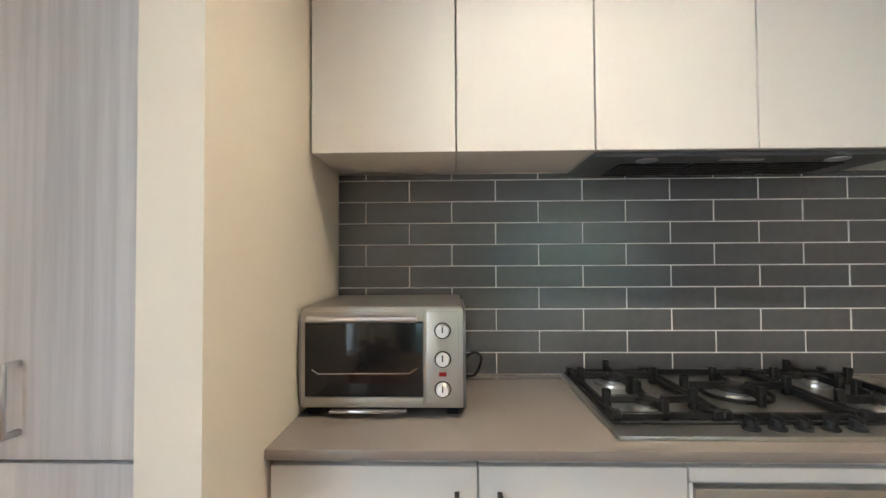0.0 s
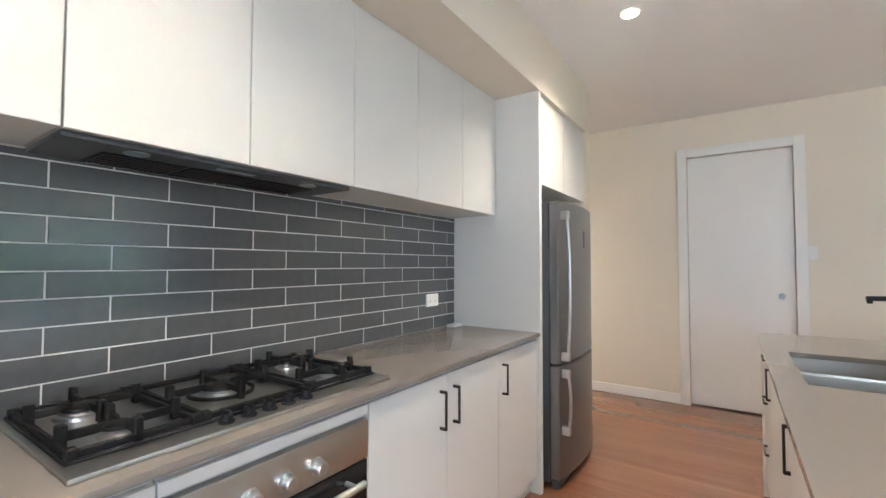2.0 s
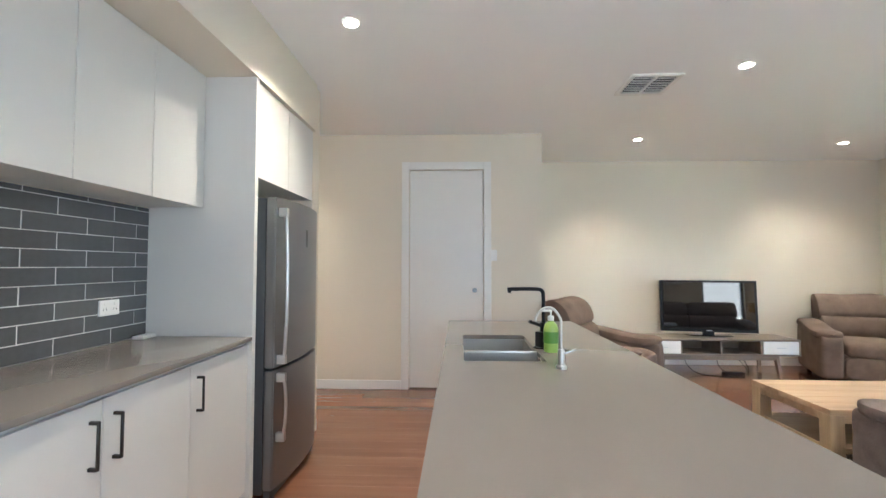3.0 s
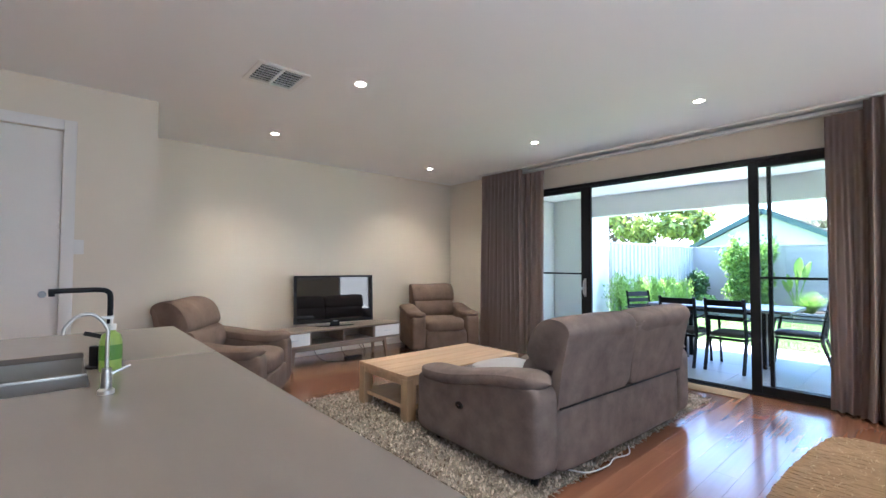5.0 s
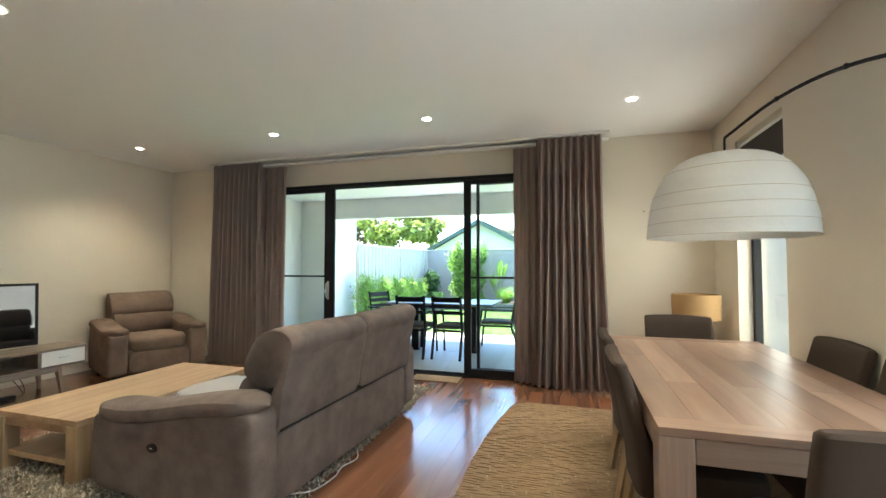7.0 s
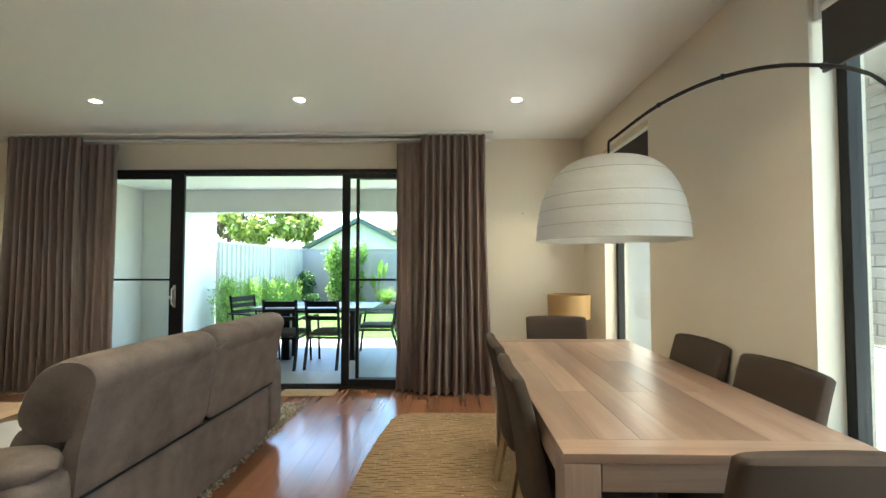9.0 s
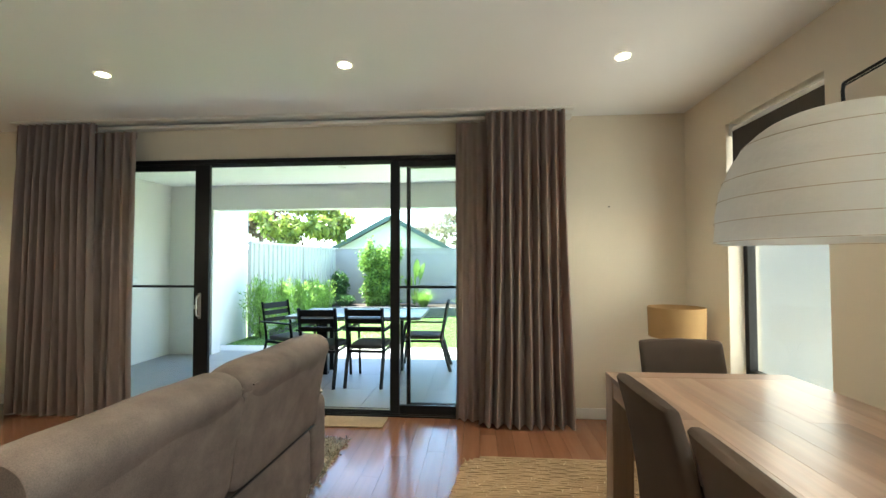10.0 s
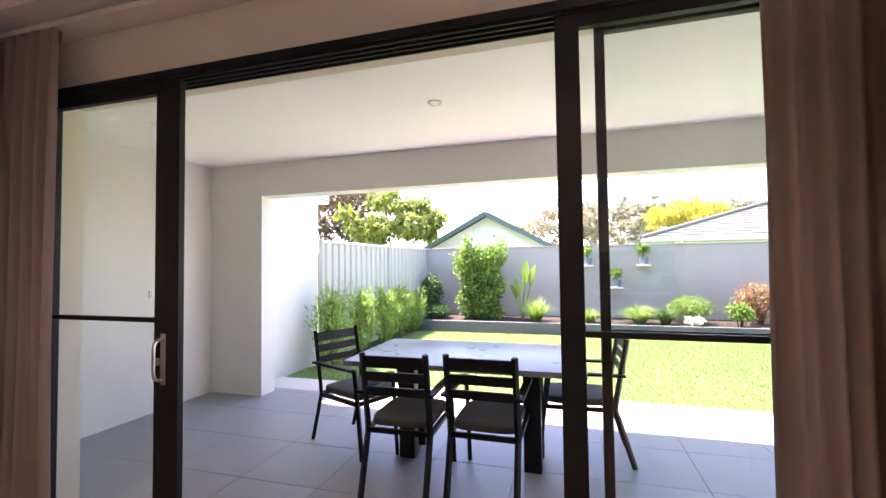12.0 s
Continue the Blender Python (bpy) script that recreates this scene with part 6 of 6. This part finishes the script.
for k, (dx, dy, hz, w, tw) in enumerate(((-0.06, 0, 1.30, 0.10, 20), (-0.22, 0.05, 1.20, 0.09, -30), (0.12, 0.03, 0.90, 0.08, 50), (0.20, -0.04, 0.75, 0.07, 10), (-0.02, 0.06, 1.0, 0.09, 80))):
    stalk = BM()
    tube(stalk, [(0, 0, 0), (dx * 0.4, dy, hz * 0.35), (dx * 0.8, dy, hz * 0.62)], 0.012, 6)
    s_ = part("stalk", stalk, L_HEDGE, bop)
    lf = BM()
    rows_ = []
    for i in range(9):
        q = i / 8
        ww = w * math.sin(math.pi * (q * 0.92 + 0.06)) ** 0.7
        c0 = Vector((dx * (0.8 + 0.6 * q * q), dy, hz * (0.62 + 0.40 * q)))
        sd = Vector((math.cos(radians(tw)), math.sin(radians(tw)), 0.1))
        rows_.append((lf.verts.new(c0 - sd * ww), lf.verts.new(c0 + Vector((0, 0.02, -0.01))), lf.verts.new(c0 + sd * ww)))
    for a, b in zip(rows_, rows_[1:]):
        lf.faces.new((a[0], a[1], b[1], b[0]))
        lf.faces.new((a[1], a[2], b[2], b[1]))
    part("leaf", lf, L_HEDGE, s_, "long green paddle leaf")

for k, (x, z) in enumerate(((1.44, 1.36), (0.26, 1.36), (0.83, 0.86))):
    wp = thing("wall_planter", pose(x, -16.0, z), "small blue-grey pot with a plant on a white wall bracket", "wall planter", "wall planters")
    part("bracket", one_box(-0.13, 0.13, -0.11, 0.13, -0.045, -0.010, bev=0.004), M_PLASTIC, wp)
    part("pot", lathe(BM(), [(0.001, -0.010), (0.080, -0.010), (0.100, 0.150), (0.090, 0.150), (0.085, 0.12), (0.001, 0.12)], seg=20), surface("pot_blue_grey_%d" % k, (0.16, 0.20, 0.24), 0.6, var=0.08), wp)
    rg = np.random.default_rng(100 + k)
    part("stem", cyl(BM(), (0, 0, 0.12), (0, 0, 0.26), 0.012, 0.008, 6), M_BARK, wp)
    leaves("foliage", cloud(rg, (0, 0, 0.30), (0.13, 0.13, 0.12), 150, 8), 0.11, L_HEDGE, wp, "", 3, 0.6, 101 + k)


# ---- beyond the garden ----
def tree(name, x, y, hgt, cr, cz, n, size, mat, label, seed, limbs=7, lean=0.1, clumps=40, flat=0.62, spread=0.30, droop=-0.2, fill=0.25):
    """Tapered trunk with forking limbs and a gappy crown of leaves."""
    t = thing(name, pose(x, y, GZ - 0.12), label, "tree")
    rg = np.random.default_rng(seed)
    bm = BM()
    top = cz
    tube(bm, spline([(0, 0, 0), (lean * 0.3, 0, top * 0.4), (lean, 0.05, top * 0.75)], 4), [0.03 * hgt * 0.55 * (1 - 0.06 * k) for k in range(9)], 8)
    tips = []
    for k in range(limbs):
        a = 6.28 * k / limbs + rg.uniform(-0.3, 0.3)
        z0 = top * rg.uniform(0.42, 0.74)
        e = np.array([cr * 0.75 * math.cos(a), cr * 0.75 * math.sin(a), cz + rg.uniform(-0.3, 0.5) * cr * flat])
        tips.append(e)
        pts = spline([(lean * 0.5, 0, z0), tuple((e * 0.45 + np.array([0, 0, z0 * 0.55]))), tuple(e)], 4)
        tube(bm, pts, [0.0095 * hgt * (1 - 0.09 * i) for i in range(len(pts))], 6)
    part("trunk", bm, M_BARK, t)
    leaves("crown", cloud(rg, (lean, 0, cz + cr * flat * 0.15), (cr, cr, cr * flat), n, clumps, spread, fill), size, mat, t, "", 2.3, droop, seed + 1)


tree("garden_tree", 7.95, -20.0, 4.0, 2.35, 3.05, 4300, 0.29, L_TREE, "broad-leaved green tree with drooping leaves behind the fence", 120, clumps=30, flat=0.50, spread=0.17, droop=-0.7, fill=0.35)
tree("copper_tree", 11.0, -22.5, 6.0, 2.9, 3.9, 6000, 0.24, L_BROWN, "dark copper-leaved tree behind the fence", 122, flat=0.7, clumps=70, spread=0.2)
tree("yellow_tree", -4.9, -32.5, 4.9, 2.9, 3.7, 4600, 0.26, L_YELLOW, "yellow-green tree beyond the neighbouring roof", 124, flat=0.5, clumps=46, spread=0.2)
for k, (x, y, r, z) in enumerate(((1.9, -42, 3.6, 4.6), (-1.6, -46, 4.2, 4.8), (-5.2, -43, 3.8, 4.5), (-9.5, -45, 4.0, 4.4), (6.5, -46, 3.2, 3.4), (-14, -46, 4.2, 4.4))):
    tree("gum_tree", x, y, 7.0, r, z, 3300, 0.36, L_GUM, "hazy grey-green gum tree in the distance", 130 + 2 * k, flat=0.6, clumps=64, lean=0.4, spread=0.13, limbs=11)
bush("far_shrub", -1.45, -20.5, GZ - 0.12, 0.85, 1.25, 2200, 0.12, L_HEDGE, "green shrub top showing above the garden wall", 150)


def tiled_roof(parent, a, b, c, d, courses, name="roof"):
    """Overlapping tile courses over the quad a-b (eave) to d-c (ridge)."""
    a, b, c, d = (Vector(p) for p in (a, b, c, d))
    nrm = (b - a).cross(d - a).normalized()
    if nrm.z < 0:
        nrm = -nrm
    bm = BM()
    for k in range(courses):
        s0, s1 = k / courses, (k + 1.12) / courses
        l0, r0 = a.lerp(d, s0), b.lerp(c, s0)
        l1, r1 = a.lerp(d, min(1, s1)), b.lerp(c, min(1, s1))
        lo, hi = nrm * 0.055, nrm * 0.012
        vs = [bm.verts.new(p) for p in (l0 + lo, r0 + lo, r1 + hi, l1 + hi, l0, r0)]
        bm.faces.new(vs[:4])
        bm.faces.new((vs[4], vs[5], vs[1], vs[0]))
    return part(name, bm, M_ROOF, parent, smooth=0)


hs = thing("gable_house", pose(5.25, -24, GZ - 0.12), "neighbouring house with white gable and green barge boards", "house")
hw, ez, rz, dp = 3.05, 2.10, 3.72, 8
gb = BM()
pf = [(-hw + 0.4, 0, 0), (hw - 0.4, 0, 0), (hw - 0.4, 0, ez + 0.1), (0, 0, rz - 0.12), (-hw + 0.4, 0, ez + 0.1)]
v0 = [gb.verts.new(p) for p in pf]
v1 = [gb.verts.new((p[0], -dp, p[2])) for p in pf]
gb.faces.new(v0)
gb.faces.new(v1)
for k in range(5):
    gb.faces.new((v0[k], v0[(k + 1) % 5], v1[(k + 1) % 5], v1[k]))
part("wall", gb, M_RENDER, hs, smooth=0)
for s in (-1, 1):
    r = tiled_roof(hs, (s * hw, 0.45, ez), (s * hw, -dp, ez), (0, -dp, rz + 0.06), (0, 0.45, rz + 0.06), 12)
    L = math.hypot(hw, rz - ez)
    part("barge_board", box(BM(), 0, L, -0.02, 0.02, -0.10, 0.09, m=Matrix.Translation((s * hw, 0.46, ez - 0.04)) @ pose(0, 0, 0, 0, 0, 180 if s > 0 else 0) @ pose(0, 0, 0, 0, -math.degrees(math.atan2(rz - ez, hw)), 0)), M_GREENTRIM, r, "green barge board")
part("gable_vent", one_box(-0.7, 0.7, 0.005, 0.04, ez - 0.05, ez + 0.06), surface("terracotta_band", (0.35, 0.17, 0.09), 0.8), hs)

h2 = thing("tiled_roof_house", pose(-9.2, -26, GZ - 0.12), "neighbouring house with a grey tiled hip roof", "house")
part("wall", one_box(-7.6, 7.6, -7.4, 0, 0, 2.62), M_RENDER, h2)
e0 = 2.52
tiled_roof(h2, (-8.1, 0.5, e0), (8.1, 0.5, e0), (2.2, -3.4, 4.18), (-2.2, -3.4, 4.18), 13)
tiled_roof(h2, (8.1, 0.5, e0), (8.1, -7.9, e0), (2.2, -3.6, 4.18), (2.2, -3.4, 4.18), 13)
tiled_roof(h2, (-8.1, -7.9, e0), (-8.1, 0.5, e0), (-2.2, -3.4, 4.18), (-2.2, -3.6, 4.18), 13)
part("ridge_cap", tube(BM(), [(8.1, 0.5, e0 + 0.08), (2.2, -3.4, 4.26), (-2.2, -3.4, 4.26)], 0.10, 8), M_ROOF, h2)
part("gutter", one_box(-8.1, 8.1, 0.48, 0.60, e0 - 0.10, e0 + 0.02), M_TRIM, h2)
solo("far_fence_line", one_box(5.7, 30, -18.2, -18.1, -0.2, 1.86), surface("grey_paling", (0.16, 0.15, 0.14), 0.9, small=30, var=0.2, stretch=(4, 4, 0.3)), "weathered grey paling fence of the next yard", "fence", "structure")
bx = thing("air_conditioner", pose(5.72, -11.70, 2.42), "white air conditioner box on the neighbouring wall", "air conditioner")
part("casing", one_box(-0.09, 0.09, -0.17, 0.20, 0.0, 0.26, bev=0.02), M_PLASTIC, bx)
for z in (0.04, 0.20):
    part("wall_bracket", one_box(-0.03, 0.03, 0.195, 0.219, z - 0.02, z + 0.02), M_SATIN, bx)
for k in range(5):
    part("grille_bar", one_box(-0.096, -0.089, -0.14, 0.16, 0.05 + k * 0.038, 0.06 + k * 0.038), M_SLEEPER, bx)

# ---- side passage seen through the dining windows ----
solo("side_path", one_box(-2.6, WX - 0.22, -9.0, 0.5, -0.3, -0.06), M_STRIP, "concrete side path outside the windows", "path", "structure")
bk = thing("neighbour_brick_wall", pose(0, 0, 0), "pale brick wall of the neighbouring house", "brick wall", kind="structure")
part("mortar", one_box(-2.75, -2.508, -9.0, 0.6, -0.3, 2.75), M_MORTAR, bk, smooth=0)
# unseen overhang, made deep enough to keep sun off the upper bricks
part("eave", one_box(-2.8, -1.66, -9.0, 0.6, 2.75, 2.85), M_TRIM, bk)

# ---- pieces: wall tiles, floor planks, pavers, bricks ----
PIECES = {}


def piece_mesh(key, lx, ly, lz, material, bev):
    """A small box with a chamfered outer rim, centred at its base corner."""
    k = (key, round(lx, 3), round(ly, 3), round(lz, 3))
    if k not in PIECES:
        v, b = [], bev
        if key == "tile":
            lo = [(0, 0, 0), (lx, 0, 0), (lx, 0, lz), (0, 0, lz)]
            mid = [(x, -ly + b, z) for x, _, z in lo]
            hi = [(b, -ly, b), (lx - b, -ly, b), (lx - b, -ly, lz - b), (b, -ly, lz - b)]
        elif key == "brick":
            lo = [(0, 0, 0), (0, ly, 0), (0, ly, lz), (0, 0, lz)]
            mid = [(lx - b, y, z) for _, y, z in lo]
            hi = [(lx, b, b), (lx, ly - b, b), (lx, ly - b, lz - b), (lx, b, lz - b)]
        else:
            lo = [(0, 0, 0), (lx, 0, 0), (lx, ly, 0), (0, ly, 0)]
            mid = [(x, y, lz - b) for x, y, _ in lo]
            hi = [(b, b, lz), (lx - b, b, lz), (lx - b, ly - b, lz), (b, ly - b, lz)]
        v = lo + mid + hi
        f = [(8, 9, 10, 11)]
        for i in range(4):
            j = (i + 1) % 4
            f += [(i, j, 4 + j, 4 + i), (4 + i, 4 + j, 8 + j, 8 + i)]
        bm = BM()
        vs = [bm.verts.new(p) for p in v]
        for q in f:
            bm.faces.new([vs[i] for i in q])
        bmesh.ops.recalc_face_normals(bm, faces=bm.faces)
        bm.faces.ensure_lookup_table()
        out = bm.faces[0].normal
        want = Vector((0, -1, 0)) if key == "tile" else Vector((1, 0, 0)) if key == "brick" else Vector((0, 0, 1))
        if out.dot(want) < 0:
            bmesh.ops.reverse_faces(bm, faces=bm.faces)
        me = bpy.data.meshes.new(key)
        bm.to_mesh(me)
        bm.free()
        finish(me, material, 0)
        PIECES[k] = me
    return PIECES[k]


def piece(name, me, parent, at):
    ob = new(name, me)
    ob.parent, ob.location = parent, at
    return ob


splash = thing("splashback", pose(0, 0, 0), "charcoal subway tile splashback with pale grout", "splashback", kind="structure")
part("grout_bed", one_box(-0.018, 2.848, -0.0118, -0.002, CZ + 0.001, 1.611), M_GROUT, splash, smooth=0)
PZ, PX = 0.0742, 0.298
row = 0
z = CZ + 0.003
while z < 1.608:
    off = 0.231 if row % 2 == 0 else 0.080
    z1 = min(z + PZ - 0.0042, 1.610)
    k = -2
    while True:
        x0, x1 = max(-0.017, off + k * PX), min(2.847, off + (k + 1) * PX - 0.0045)
        if x0 > 2.84:
            break
        if x1 - x0 > 0.006:
            piece("wall_tile", piece_mesh("tile", x1 - x0, 0.007, z1 - z, M_TILE, 0.0012), splash, (x0, -0.006, z))
        k += 1
    z += PZ
    row += 1

PW, PL = 0.130, 1.95
rnd = random.Random(7)
x = WX
while x < TX - 0.01:
    x1 = min(x + PW, TX)
    spans = [(GY - 0.02, JY if x > DX + 0.06 else 0.0)]
    if 3.97 < x < DX:
        spans = [(GY - 0.02, 2.2)]
    for y0, y1 in spans:
        y = y0 - rnd.uniform(0.1, 1.8)
        while y < y1:
            a, b = max(y, y0), min(y + PL, y1)
            if b - a > 0.05:
                piece("floor_plank", piece_mesh("plank", x1 - x - 0.0004, b - a - 0.0004, 0.014, M_PLANK, 0.0006), floor, (x, a, -0.015))
            y += PL
    x = x1

yy = GY - 0.21
while yy > -9.95:
    y0 = max(yy - 0.6, -9.955)
    xx = AX
    while xx > -4.4:
        x0 = xx - 0.6
        piece("paver", piece_mesh("paver", 0.597, yy - y0 - 0.003, 0.012, M_PAVER, 0.001), patio, (x0, y0, -0.0338))
        xx = x0
    yy = y0 - 0.0001

rest_v, rest_f = [], []
made = 0
course = 0
z = -0.06
while z < 2.7:
    y = -8.95 + (0.12 if course % 2 else 0)
    while y < 0.4:
        if -7.6 < y < -4.3 and 0.3 < z < 2.2 and made < 300:
            piece("brick", piece_mesh("brick", 0.008, 0.230, 0.076, M_BRICK, 0.003), bk, (-2.5085, y, z))
            made += 1
        else:
            i0 = len(rest_v)
            rest_v += [(-2.5005, y, z), (-2.5005, y + 0.23, z), (-2.5005, y + 0.23, z + 0.076), (-2.5005, y, z + 0.076),
                       (-2.5085, y - 0.003, z - 0.003), (-2.5085, y + 0.233, z - 0.003), (-2.5085, y + 0.233, z + 0.079), (-2.5085, y - 0.003, z + 0.079)]
            rest_f += [tuple(i0 + q for q in f) for f in ((0, 1, 2, 3), (0, 4, 5, 1), (1, 5, 6, 2), (2, 6, 7, 3), (3, 7, 4, 0))]
        y += 0.24
    z += 0.086
    course += 1
me = bpy.data.meshes.new("brickwork")
me.from_pydata(rest_v, [], rest_f)
finish(me, M_BRICK, 0)
rest = new("brickwork", me)
rest.parent = bk
tagged(rest, "", "", "", "stuff")
